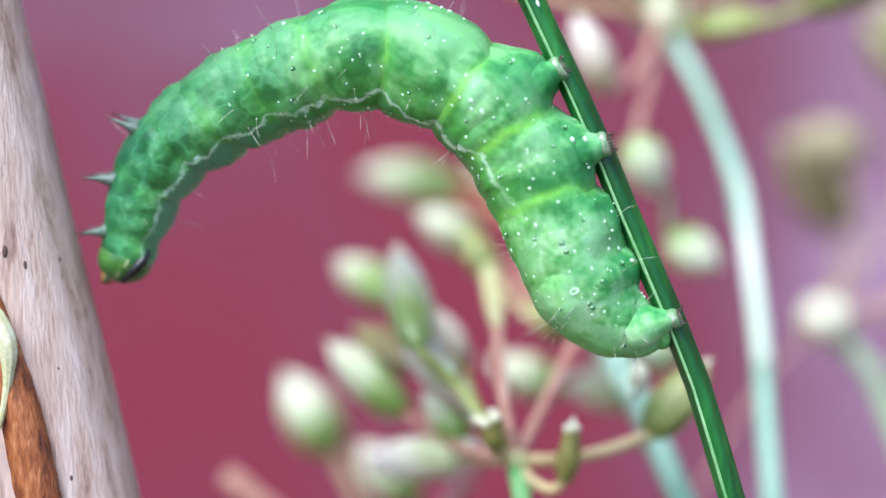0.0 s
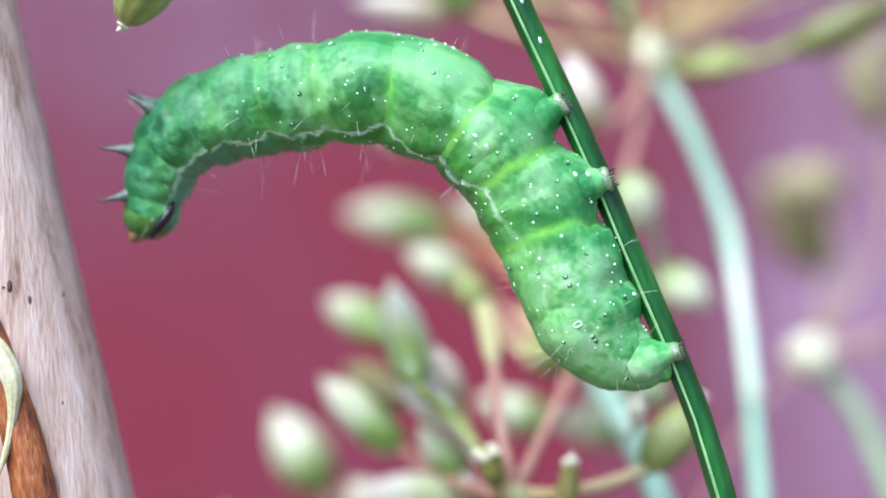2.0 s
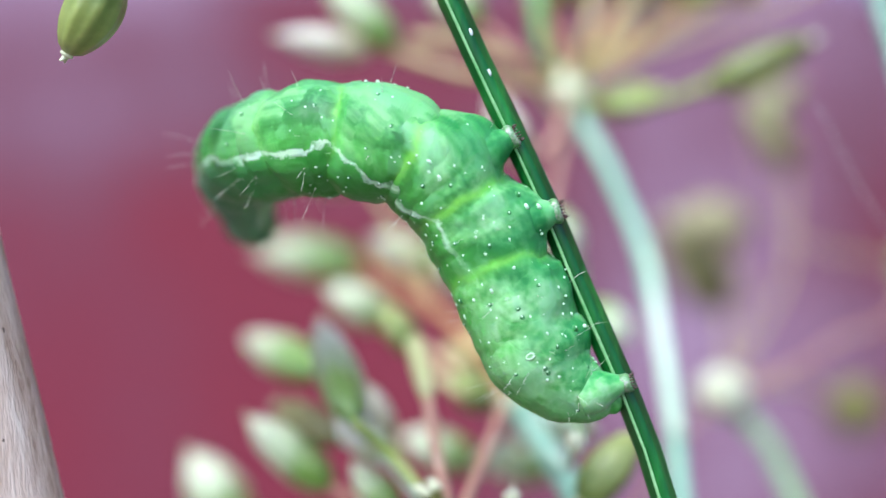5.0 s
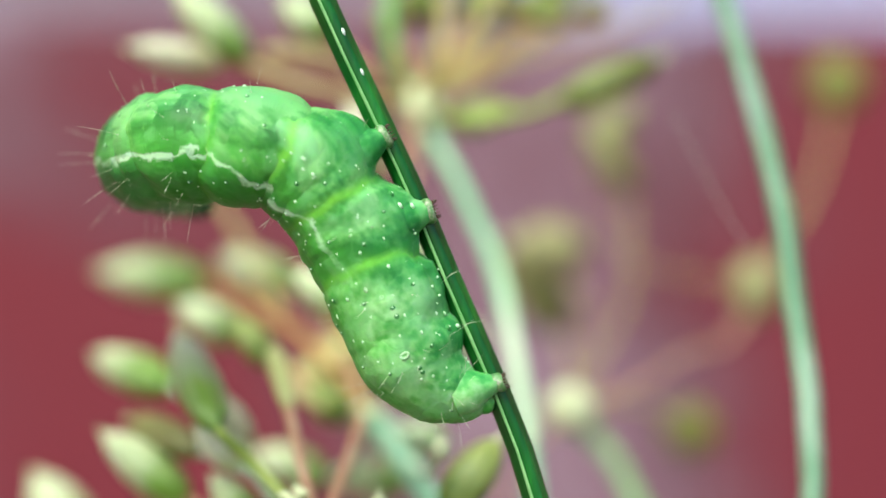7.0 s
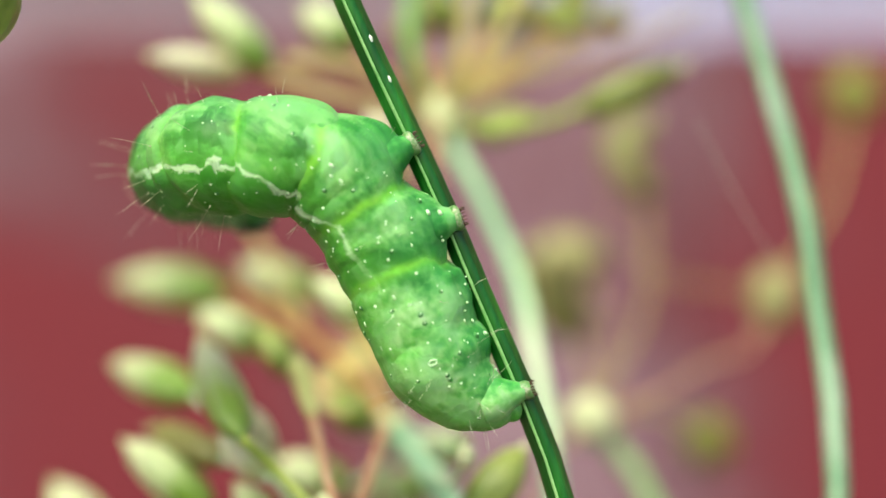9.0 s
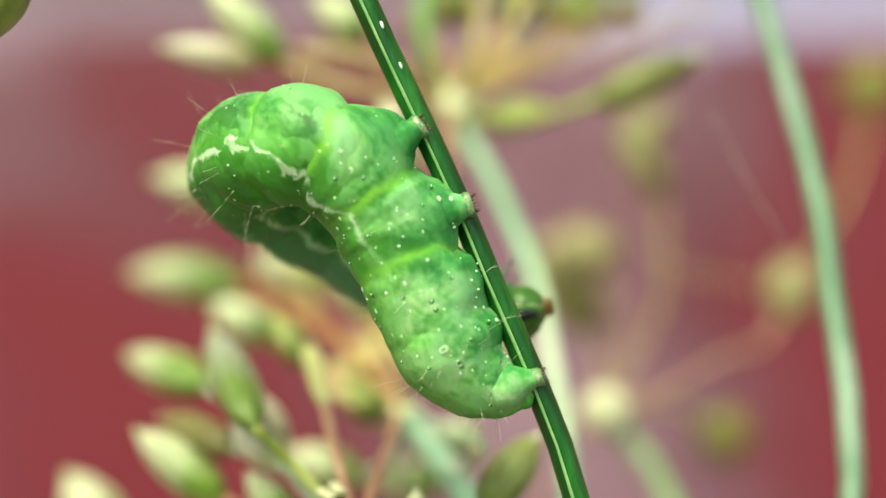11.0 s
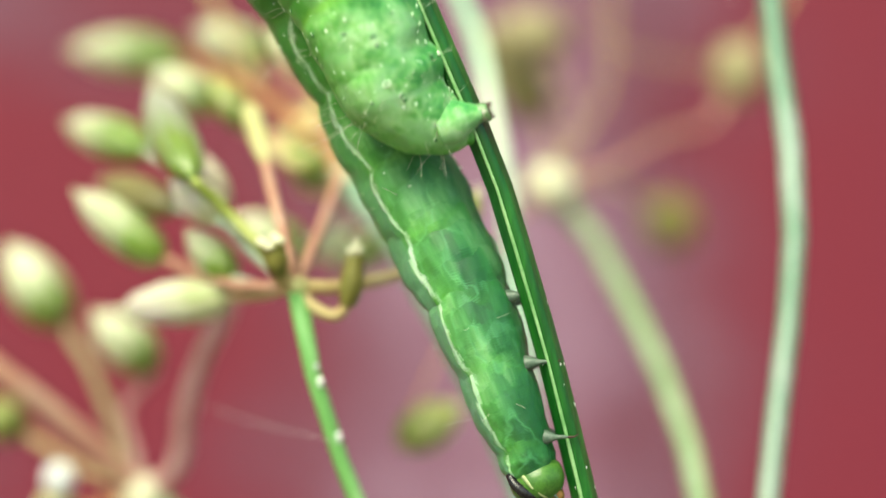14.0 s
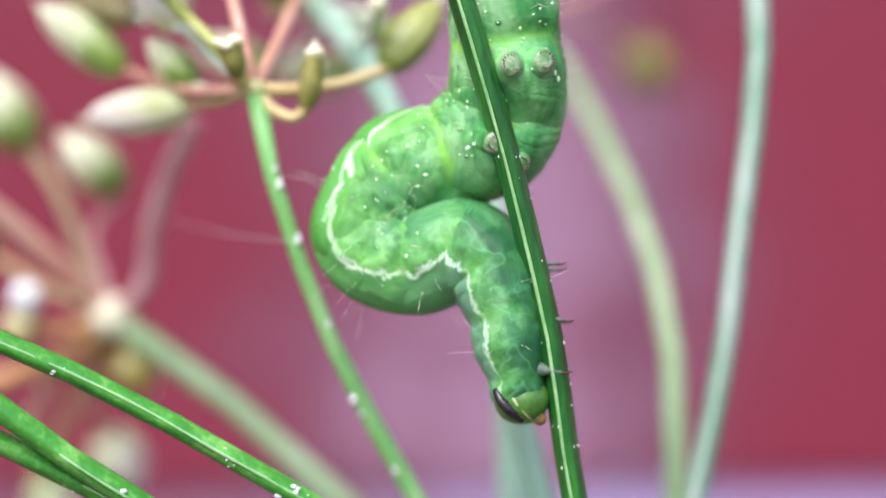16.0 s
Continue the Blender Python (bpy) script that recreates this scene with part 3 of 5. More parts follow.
def seed(parent, base, tip, width, key="seed", roll=0.0):
    """One fruit from base to tip; width in millimetres."""
    a, b = Vector(base), Vector(tip)
    d = b - a
    q = d.to_track_quat("X", "Z").to_matrix().to_4x4() @ Matrix.Rotation(radians(roll), 4, "X")
    o = Vector(parent.location) / MM
    k = (d.length / 3.6, width / 1.8, width / 1.8)
    m = Matrix.Translation((a - o) * MM) @ q @ Matrix.Diagonal((*k, 1))
    ob = part("seed", SEEDS[key], parent, "", m)
    part("tip", TIP, ob, "pale dried flower remnant", Matrix.Translation((3.55 * MM, 0, 0)) @ Matrix.Scale(0.7, 4))
    return ob


def lump(parent, name, c, r, key, sq=(1, 1, 1), label=""):
    o = Vector(parent.location) / MM
    v, f = ball(tuple(Vector(c) - o), r, 14, 10, sq)
    rnd = random.Random(int(r * 1000))
    v = [tuple(Vector(q) + Vector((rnd.uniform(-1, 1), rnd.uniform(-1, 1), rnd.uniform(-1, 1))) * r * 0.05) for q in v]
    return part(name, to_mesh(name, v, f, [M[key]]), parent, label)


def brown_stick():
    a, b = (-29.80, -0.50, 15.27), (-23.66, -0.50, -10.74)
    d = tuple((q - p) / (b[2] - a[2]) for p, q in zip(a, b))
    at = lambda z: (a[0] + d[0] * (z - a[2]), a[1] + d[1] * (z - a[2]), z)
    th = root("dry_stick", at(GROUND), "thick dry pinkish-brown stick with peeling rusty bark", "stick")
    stem_part("shaft", [w(at(GROUND), 3.7), w(at(-60), 3.6), w(at(0), 3.5), w(at(60), 3.4), w(at(110), 3.3)], th, M["wood"], "", 90, 40, 13, 0.012, 0.02, 3)
    p = [(-27.04, -3.60, 2.50), (-25.54, -3.90, -1.98), (-24.38, -4.00, -5.48), (-23.36, -4.10, -9.99), (-21.89, -4.10, -16.80)]
    stem_part("bark_strip", [w(p[0], 0.3), w(p[1], 0.75), w(p[2], 0.9), w(p[3], 1.0), w(p[4], 0.5)], th, M["rust"], "peeling rusty brown strip of bark", 60, 12, 5, 0.08, 0.05, 8)
    rnd = random.Random(11)
    o = Vector(th.location) / MM
    fv = ([], [], [])
    for i in range(150):
        z = rnd.uniform(-22, 22)
        an = rnd.uniform(-70, 70)
        c = Vector(at(z)) + Vector((math.sin(radians(an)), -math.cos(radians(an)), 0)) * 3.5 - o
        s = rnd.choice((0.03, 0.04, 0.05, 0.07, 0.10, 0.14))
        add(fv, ball(tuple(c), s, 6, 4, (1, 0.6, rnd.uniform(1, 2.4))))
    tagged(part("flecks", to_mesh("flecks", fv[0], fv[1], [M["fleck"]]), th, "small dark flecks on the stick"), kind="stuff")
    return th


def husk():
    p = [(-26.34, -4.80, -0.91), (-25.19, -4.80, -1.89), (-24.51, -4.80, -3.12), (-24.48, -4.80, -4.62), (-24.82, -4.80, -6.38), (-25.42, -4.80, -7.90)]
    th = root("dry_husk", p[0], "curled dry yellow-green husk caught on the stick", "husk")
    stem_part("shell", [w(p[0], 0.36), w(p[1], 0.50), w(p[2], 0.44), w(p[3], 0.22), w(p[4], 0.14), w(p[5], 0.07)], th, M["straw"], "", 30, 24, 8, 0.12)


def hanging_seed():
    s, e = (-18.02, -2.00, 16.10), (-20.21, -2.00, 12.48)
    top = (-31.20, 3.00, 30.89)
    th = root("hanging_fruit", top, "green ribbed oval fruit hanging on a thin stalk", "seed")
    stem_part("stalk", [w(top, 0.22), w((-20.68, 0.00, 23.04), 0.2), w((-17.03, -2.00, 18.44), 0.18), w(s, 0.16)], th, M["ochre"])
    seed(th, s, e, 3.0, "seed_g", 12)


def grass_stem():
    foot = (13.75, 0.50, -44.81)
    p = [(-5.65, 0.00, 25.58), (-4.52, 0.00, 17.80), (-3.34, 0.00, 14.99), (-1.63, 0.00, 11.28), (-0.37, 0.00, 8.64), (0.96, 0.00, 5.75), (2.70, 0.00, 1.60), (3.96, 0.00, -1.24)]
    q = [(5.18, 0.00, -4.16), (6.59, 0.00, -8.64), (7.76, 0.00, -12.66), (8.77, 0.00, -16.71), (9.62, 0.00, -20.28), (10.89, 0.00, -28.39), (11.61, 0.00, -31.53)]
    th = root("grass_stalk", (foot[0], 0, GROUND), "glossy dark green angled grass stalk carrying the caterpillar", "grass stalk")
    pts = [w(p[0], 0.46)] + [w(k, 0.55) for k in p[1:]] + [w(k, 0.55) for k in q] + [w(foot, 0.6), (foot[0] + 6, 0, -120, 0.6), (foot[0] + 8, 0, GROUND, 0.8)]
    v, f = tube(pts, (foot[0], 0, GROUND), 140, 24, 3, 0.14, 0.02)
    part("stalk", to_mesh("stalk", v, f, [M["grass"]]), th)
    v, f = tube([(k[0] - 0.20, k[1] - k[3] * 0.98, k[2], 0.085) for k in pts], (foot[0], 0, GROUND), 140, 6, 0, 0, 0.4)
    part("rib", to_mesh("rib", v, f, [M["ridge"]]), th, "pale raised rib along the stalk")
    rnd = random.Random(5)
    o = Vector((foot[0], 0, GROUND))
    for c in ((-2.51, -0.50, 13.51), (-1.69, -0.50, 11.71), (3.24, -0.50, -2.88)):
        bv, bf = ball(tuple(Vector(c) - o), 0.2, 10, 6, (0.8, 0.4, 1.25))
        part("speck", to_mesh("speck", bv, bf, [M["speck"]]), th, "white speck on the stalk")
    fv = ([], [], [])
    path = spline(pts, 400)
    for i in range(260):
        k = path[rnd.randrange(40, 260)]
        an = rnd.uniform(-75, 75)
        c = Vector(k[:3]) + Vector((math.sin(radians(an)), -math.cos(radians(an)), 0)) * k[3] * 1.05 - o
        add(fv, ball(tuple(c), rnd.uniform(0.02, 0.05), 5, 4, (1, 0.5, 1.6)))
    tagged(part("dust", to_mesh("dust", fv[0], fv[1], [M["speck"]]), th, "fine pale dust on the stalk"), kind="stuff")
    return th


def umbel_main():
    c = (-3.60, 8.50, -9.90)
    th = root("umbel", (c[0] + 12, 8, GROUND), "dill-like umbel with pale ribbed fruits on pinkish rays", "plant", "umbels")
    st = [w(c, 0.50), w((-3.18, 8.00, -12.30), 0.43), w((-2.70, 8.00, -14.40), 0.40), w((-1.80, 8.00, -17.30), 0.40), w((-0.50, 8.00, -20.90), 0.43), w((1.20, 8.00, -24.60), 0.46), w((3.93, 8.00, -29.57), 0.48), w((7.60, 8.00, -37.12), 0.55), (c[0] + 12, 8, GROUND, 1.0)]
    stem_part("stem", st, th, M["fresh"], "", 80, 14, 6, 0.06)
    for q, k in (((-2.42, 7.62, -14.45), 0.26), ((-2.62, 7.60, -13.70), 0.15), ((-1.55, 7.62, -17.10), 0.24), ((-0.15, 7.62, -21.20), 0.18), ((1.05, 7.56, -24.90), 0.26), ((1.45, 7.56, -25.60), 0.15), ((3.05, 7.54, -28.40), 0.20)):
        lump(th, "speck", q, k * 0.75, "speck", (0.8, 0.6, 1.4), "white crust on the stem")
    lump(th, "umbel_centre", c, 0.62, "husk", (1, 1, 0.8))
    ray = lambda pts, m, r: stem_part("ray", [w(k, r * (1 - 0.25 * i / len(pts))) for i, k in enumerate(pts)], th, M[m], "", 20, 8, 5, 0.06)
    # two pinkish rays that lean back behind the caterpillar
    ray([c, (-2.95, 10.50, -8.60), (-2.10, 13.60, -6.70), (-1.36, 16.70, -4.88)], "pink", 0.34)
    ray([c, (-4.05, 8.80, -7.90), (-4.55, 10.50, -6.20), (-5.15, 13.60, -3.95)], "pink", 0.34)
    stem_part("bud", [w((-5.10, 13.40, -4.10), 0.28), w((-5.40, 14.60, -3.20), 0.46), w((-5.72, 15.80, -2.20), 0.50), w((-6.00, 17.00, -1.35), 0.42), w((-6.08, 17.30, -1.05), 0.15)], th, M["husk"], "club-shaped dried yellow bud", 20, 12, 5, 0.08)
    # open cup
    ray([c, (-4.20, 8.10, -9.60), (-4.45, 7.40, -8.95)], "ochre", 0.42)
    cup = [w((-4.35, 7.30, -9.25), 0.36), w((-4.50, 7.00, -8.60), 0.58), w((-4.62, 6.90, -8.05), 0.60), w((-4.70, 6.90, -7.78), 0.70)]
    stem_part("cup", cup, th, M["olive"], "open dried fruit cup", 16, 14, 6, 0.1)
    for q in ((-5.20, 6.50, -7.68), (-4.82, 6.30, -7.86), (-4.36, 6.50, -7.60), (-4.60, 7.40, -7.50)):
        lump(th, "lobe", q, 0.27, "node", (1.2, 0.7, 0.8), "pale cup lobe")
    # side branch that curls up into an upright bud
    ray([c, (-2.50, 8.10, -11.05), (-1.60, 7.80, -11.25), (-1.06, 7.70, -10.60)], "ochre", 0.32)
    stem_part("bud", [w((-1.12, 7.70, -10.80), 0.38), w((-0.98, 7.65, -10.10), 0.58), w((-0.85, 7.60, -9.30), 0.56), w((-0.76, 7.55, -8.60), 0.44), w((-0.73, 7.50, -8.35), 0.40)], th, M["olive"], "upright green-yellow bud", 20, 14, 6, 0.10)
    for dx, dz in ((-0.22, 0.0), (0.20, 0.05), (0.0, 0.10)):
        lump(th, "lobe", (-0.72 + dx, 7.40, -8.18 + dz), 0.24, "node", (1.0, 0.8, 0.9), "pale bud lobe")
    stem_part("style", [w((-0.72, 7.45, -8.10), 0.16), w((-0.68, 7.42, -7.80), 0.12), w((-0.66, 7.40, -7.55), 0.05)], th, M["node"], "short pale style", 8, 8)
    ray([c, (-2.00, 8.80, -10.00), (0.40, 10.00, -9.75), (2.93, 11.30, -9.00)], "ochre", 0.36)
    seed(th, (2.70, 11.20, -9.15), (5.55, 12.80, -5.60), 2.5, "seed_g", 20)
    # fruit branch: a thick stalk with six fruits round its end
    knot = (-6.80, 10.00, -6.55)
    ray([c, (-4.55, 8.60, -8.90), (-5.40, 9.00, -7.90), knot, (-8.55, 9.40, -4.80)], "lime", 0.34)
    seed(th, (-8.55, 9.40, -4.75), (-11.10, 18.00, -0.45), 2.5, "seed_o", 10)
    seed(th, (-11.85, 23.40, -3.53), (-16.73, 30.00, -2.02), 2.9, "seed", 0)
    seed(th, (-10.49, 17.20, -9.20), (-15.17, 20.00, -5.88), 2.9, "seed", 40)
    seed(th, (-9.82, 16.10, -6.45), (-14.00, 21.60, -5.17), 2.3, "seed_f", 15)
    seed(th, (-7.10, 13.00, -6.98), (-9.75, 12.40, -4.95), 1.9, "seed_w", 70)
    seed(th, (-7.28, 16.50, -6.63), (-8.77, 16.70, -3.51), 1.9, "seed_p", 30)
    seed(th, (-6.71, 13.00, -9.85), (-9.06, 15.00, -7.65), 2.2, "seed", 25)
    seed(th, (-6.90, 13.60, -10.85), (-12.55, 17.20, -11.70), 2.5, "seed_w", 55)
    ray([c, (-5.20, 11.00, -10.50), (-6.95, 13.60, -10.85)], "ochre", 0.32)
    ray([c, (-6.60, 12.00, -10.10), (-10.49, 17.20, -9.15)], "pink", 0.30)
    ray([(-4.30, 8.60, -9.30), (-5.80, 10.80, -8.20), (-7.10, 13.00, -6.95)], "stem", 0.42)
    ray([(-5.40, 9.00, -7.90), (-7.60, 12.50, -6.90), (-9.82, 16.10, -6.42)], "stem", 0.26)
    ray([knot, (-8.90, 16.00, -5.10), (-11.85, 23.40, -3.50)], "stem", 0.24)
    ray([(-5.40, 9.00, -7.90), (-6.30, 12.50, -7.40), (-7.28, 16.50, -6.60)], "lime", 0.24)
    ray([c, (-5.10, 10.50, -10.10), (-6.71, 13.00, -9.85)], "stem", 0.26)


def umbel_low():
    c = (-12.48, 27.00, -23.37)
    th = root("umbel", (c[0] + 30, 24, GROUND), "blurred pale umbel low behind, with thick orange-pink rays", "plant", "umbels")
    stem_part("stem", [w(c, 0.78), w((-9.09, 26.00, -25.26), 0.74), w((-5.86, 25.00, -27.84), 0.72), w((-2.97, 24.00, -30.30), 0.72), w((1.79, 23.00, -34.54), 0.80), (c[0] + 30, 24, GROUND, 1.4)], th, M["sage"], "", 40, 12, 6, 0.05)
    lump(th, "umbel_centre", c, 1.35, "node", (1, 1, 0.95))
    ray = lambda pts, m, r: stem_part("ray", [w(k, r) for k in pts], th, M[m], "", 20, 8, 5, 0.06)
    ray([c, (-14.51, 26.00, -20.96), (-16.85, 25.00, -18.61), (-19.62, 24.00, -16.09), (-22.36, 24.00, -14.00)], "pink", 0.62)
    ray([c, (-10.58, 26.00, -21.62), (-9.89, 25.00, -17.91), (-8.61, 24.00, -14.41), (-7.39, 23.00, -12.00)], "mauve_ray", 0.55)
    ray([c, (-13.49, 28.00, -21.89), (-14.53, 29.00, -19.11), (-15.77, 30.00, -16.30), (-17.50, 32.00, -14.06)], "fawn", 0.36)
    seed(th, (-17.50, 32.00, -14.06), (-20.77, 33.00, -9.38), 4.0, "seed", 10)
    ray([c, (-13.04, 28.00, -21.15), (-13.66, 29.00, -18.70), (-11.81, 29.00, -16.33)], "mauve_ray", 0.26)
    seed(th, (-11.81, 29.00, -16.33), (-15.36, 29.00, -13.06), 3.4, "seed", 30)
    lump(th, "bud", (-17.02, 25.00, -21.99), 0.95, "speck", (1, 1, 1.1), "white fruit head")
    seed(th, (-16.67, 26.00, -24.02), (-18.27, 25.00, -23.37), 2.6, "seed_l", 40)
    ray([c, (-14.39, 27.00, -23.96), (-16.67, 26.00, -24.02)], "rust_ray", 0.40)
    ray([c, (-15.50, 28.00, -25.92), (-18.60, 28.00, -27.04), (-21.04, 28.00, -27.84)], "rust_ray", 0.62)
    ray([c, (-15.24, 29.00, -26.26), (-17.07, 30.00, -29.11), (-18.59, 31.00, -31.67)], "pink", 0.45)
    ray([c, (-12.66, 28.00, -25.47)], "olive", 0.50)
    seed(th, (-12.24, 27.00, -25.48), (-10.17, 27.00, -27.65), 3.0, "seed_y", 20)
    ray([c, (-13.37, 30.00, -26.44), (-14.35, 34.00, -29.16)], "pink", 0.40)
    seed(th, (-14.09, 36.00, -32.02), (-12.13, 37.00, -35.50), 4.2, "seed_w", 30)
    ray([c, (-14.35, 34.00, -29.16), (-14.09, 36.00, -32.02)], "pink", 0.40)
    seed(th, (-18.05, 34.00, -34.39), (-15.69, 34.00, -36.90), 3.6, "seed", 30)
    ray([c, (-15.55, 31.00, -29.99), (-18.05, 34.00, -34.39)], "ochre", 0.35)
    seed(th, (-19.57, 30.00, -20.15), (-22.16, 30.00, -18.46), 3.0, "seed_g", 20)
    ray([c, (-15.45, 28.00, -22.23), (-19.57, 30.00, -20.15)], "ochre", 0.30)


def umbel_mid():
    c = (-0.78, 24.00, -5.26)
    th = root("umbel", (c[0] + 18, 15, GROUND), "umbel behind the caterpillar with plump pale fruits", "plant", "umbels")
    st = [w(c, 0.75), w((1.18, 21.00, -7.35), 0.75), w((2.37, 18.00, -9.60), 0.75), w((6.35, 15.00, -17.15), 0.7), w((9.08, 14.00, -24.14), 0.7), w((10.82, 13.50, -31.26), 0.75), w((12.73, 13.00, -39.23), 0.85), (c[0] + 18, 15, GROUND, 1.2)]
    stem_part("stem", st, th, M["dull_mint"], "", 60, 12, 6, 0.05)
    lump(th, "umbel_centre", c, 1.0, "node", (1, 1, 0.9))
    ray = lambda pts, m, r: stem_part("ray", [w(k, r) for k in pts], th, M[m], "", 20, 8, 5, 0.06)
    ray([c, (-3.18, 28.00, -2.32), (-6.40, 33.50, 0.10), (-10.93, 40.00, 2.22)], "rust_ray", 0.30)
    ray([c, (-3.83, 27.00, -3.90), (-6.30, 29.80, -2.50), (-8.59, 31.85, -1.03)], "pink", 0.28)
    ray([c, (-2.51, 30.00, -1.07), (-5.50, 37.00, 2.24)], "pink", 0.28)
    ray([c, (-1.29, 22.00, -2.05), (-2.54, 23.00, 0.44)], "ochre", 0.25)
    ray([c, (-3.77, 20.00, -4.40), (-6.28, 22.00, -2.35)], "ochre", 0.25)
    seed(th, (-10.70, 40.00, 2.20), (-18.20, 45.50, 2.85), 3.5, "seed", 10)
    seed(th, (-10.50, 38.00, 7.83), (-16.08, 38.00, 8.87), 3.0, "seed", 20)
    ray([(-5.93, 33.00, 0.20), (-8.48, 36.00, 4.96), (-10.50, 38.00, 7.83)], "ochre", 0.25)
    seed(th, (-8.40, 31.85, -1.10), (-12.05, 31.00, 0.95), 2.7, "seed", 40)
    seed(th, (-5.14, 37.00, 1.88), (-9.74, 37.00, 3.83), 2.8, "seed", 70)
    seed(th, (-1.91, 23.00, 0.43), (-5.06, 23.00, 2.96), 2.1, "seed", 70)
    seed(th, (-1.92, 21.00, -5.10), (-4.40, 21.00, -3.54), 2.4, "seed_g", 20)
    seed(th, (-6.28, 22.00, -2.35), (-8.20, 23.00, 0.44), 2.0, "seed_g", 0)
    seed(th, (-3.11, 30.00, -9.45), (-7.59, 30.00, -7.84), 3.0, "seed", 0)
    seed(th, (1.60, 30.00, -9.69), (-2.94, 30.00, -9.17), 2.8, "seed", 30)
    seed(th, (3.71, 26.00, -7.13), (0.81, 26.00, -6.28), 2.2, "seed", 60)
    ray([c, (-0.87, 27.00, -7.34), (-3.11, 30.00, -9.45)], "stem", 0.25)
    ray([c, (1.09, 27.00, -7.96), (1.60, 30.00, -9.69)], "stem", 0.25)
    ray([c, (2.47, 25.00, -6.39), (3.71, 26.00, -7.13)], "stem", 0.25)
    lump(th, "bud", (2.39, 9.00, -5.74), 0.62, "node", (0.8, 0.8, 1.0), "small pale bud")
    ray([(1.18, 21.00, -7.35), (2.03, 13.00, -7.40), (2.39, 9.00, -5.88)], "stem", 0.2)
    seed(th, (-0.98, 29.00, -2.91), (-3.61, 30.00, -1.39), 2.2, "seed_l", 0)
    ray([c, (-0.98, 29.00, -2.91)], "ochre", 0.22)
    seed(th, (-2.29, 29.00, -3.82), (-5.42, 30.00, -2.87), 2.2, "seed_l", 35)
    ray([c, (-2.29, 29.00, -3.82)], "ochre", 0.22)
    seed(th, (-0.49, 29.00, -4.15), (-3.28, 30.00, -5.85), 2.2, "seed_l", 70)
    ray([c, (-0.49, 29.00, -4.15)], "ochre", 0.22)
    seed(th, (-0.98, 29.00, -1.20), (-2.63, 30.00, 0.76), 2.2, "seed_l", 105)
    ray([c, (-0.98, 29.00, -1.20)], "ochre", 0.22)


def umbel_back():
    c = (2.29, 34.00, 12.97)
    th = root("umbel", (c[0] + 24, 30, GROUND), "tall blurred umbel with a bloomy pale stem behind the grass", "plant", "umbels")
    mid = [(6.5, 30.8, 4.2, 0.47), (7.0, 30.1, 2.8, 0.47), (7.72, 28.4, -1.4, 0.47), (8.25, 26.9, -5.2, 0.47), (8.5, 26.0, -7.4, 0.48)]
    st = [w(c, 0.54), (3.4, 33.4, 11.0, 0.49), (5.2, 32.0, 7.5, 0.48)] + mid[1:] + [(8.6, 25.4, -9.0, 0.50), (8.8, 24.2, -12.0, 0.52), (9.2, 23.0, -16.0, 0.55), (10.5, 22.0, -40, 0.8), (c[0] + 24, 30, GROUND, 1.3)]
    stem_part("stem", st, th, M["mint"], "", 70, 14, 6, 0.05)
    stem_part("sheath", [(p[0], p[1], p[2], p[3] + 0.03) for p in mid], th, M["stem"], "whitish bleached stretch of the stem", 24, 14, 6, 0.05)
    lump(th, "umbel_centre", c, 1.65, "node", (1, 1, 0.9))
    ray = lambda pts, m, r: stem_part("ray", [w(k, r) for k in pts], th, M[m], "", 20, 8, 5, 0.06)
    ray([c, (-1.19, 29.00, 13.22), (-4.50, 28.00, 13.85), (-8.12, 28.00, 15.08)], "ochre", 0.3)
    ray([c, (-3.85, 29.00, 15.61), (-6.81, 28.00, 15.81)], "ochre", 0.35)
    ray([c, (0.91, 32.00, 15.27), (0.59, 33.00, 21.59), (0.94, 33.00, 26.43)], "fresh", 0.4)
    ray([c, (3.42, 31.00, 15.52), (4.06, 32.00, 20.78), (4.40, 33.00, 26.47)], "ochre", 0.3)
    ray([c, (5.02, 32.00, 16.32), (7.17, 33.00, 20.26), (9.01, 34.00, 23.91)], "ochre", 0.3)
    ray([c, (5.90, 30.00, 11.89), (8.61, 30.00, 12.41), (11.67, 30.00, 13.61)], "lime", 0.30)
    ray([c, (7.95, 34.00, 15.51), (13.48, 36.00, 17.52), (19.21, 38.00, 20.33)], "ochre", 0.12)
    seed(th, (10.60, 30.00, 12.90), (16.75, 30.00, 15.80), 2.7, "seed_d", 10)
    seed(th, (-7.79, 28.00, 15.08), (-12.06, 28.00, 19.40), 2.8, "seed", 10)
    seed(th, (-9.21, 27.00, 14.87), (-14.56, 27.00, 15.82), 2.0, "seed_p", 50)
    seed(th, (-2.85, 31.00, 16.84), (-5.90, 31.00, 19.20), 2.6, "seed", 50)
    ray([c, (-0.48, 31.00, 14.82), (-2.85, 31.00, 16.84)], "pink", 0.26)
    seed(th, (-0.26, 24.00, 8.12), (-2.02, 24.00, 12.37), 2.5, "seed_p", 20)
    ray([c, (1.30, 27.00, 9.60), (-0.26, 24.00, 8.12)], "pink", 0.26)
    seed(th, (1.11, 25.00, 5.75), (2.40, 25.00, 2.57), 3.2, "seed", 0)
    ray([c, (1.90, 28.00, 8.97), (1.27, 25.00, 5.75)], "pink", 0.26)
    seed(th, (3.02, 26.00, -0.03), (5.90, 26.00, -1.61), 2.8, "seed", 40)
    ray([(1.27, 25.00, 5.75), (3.00, 26.00, 2.22), (3.08, 26.00, -0.03)], "sage", 0.22)
    seed(th, (5.29, 36.00, 18.89), (8.13, 36.00, 21.04), 3.0, "seed_g", 0)
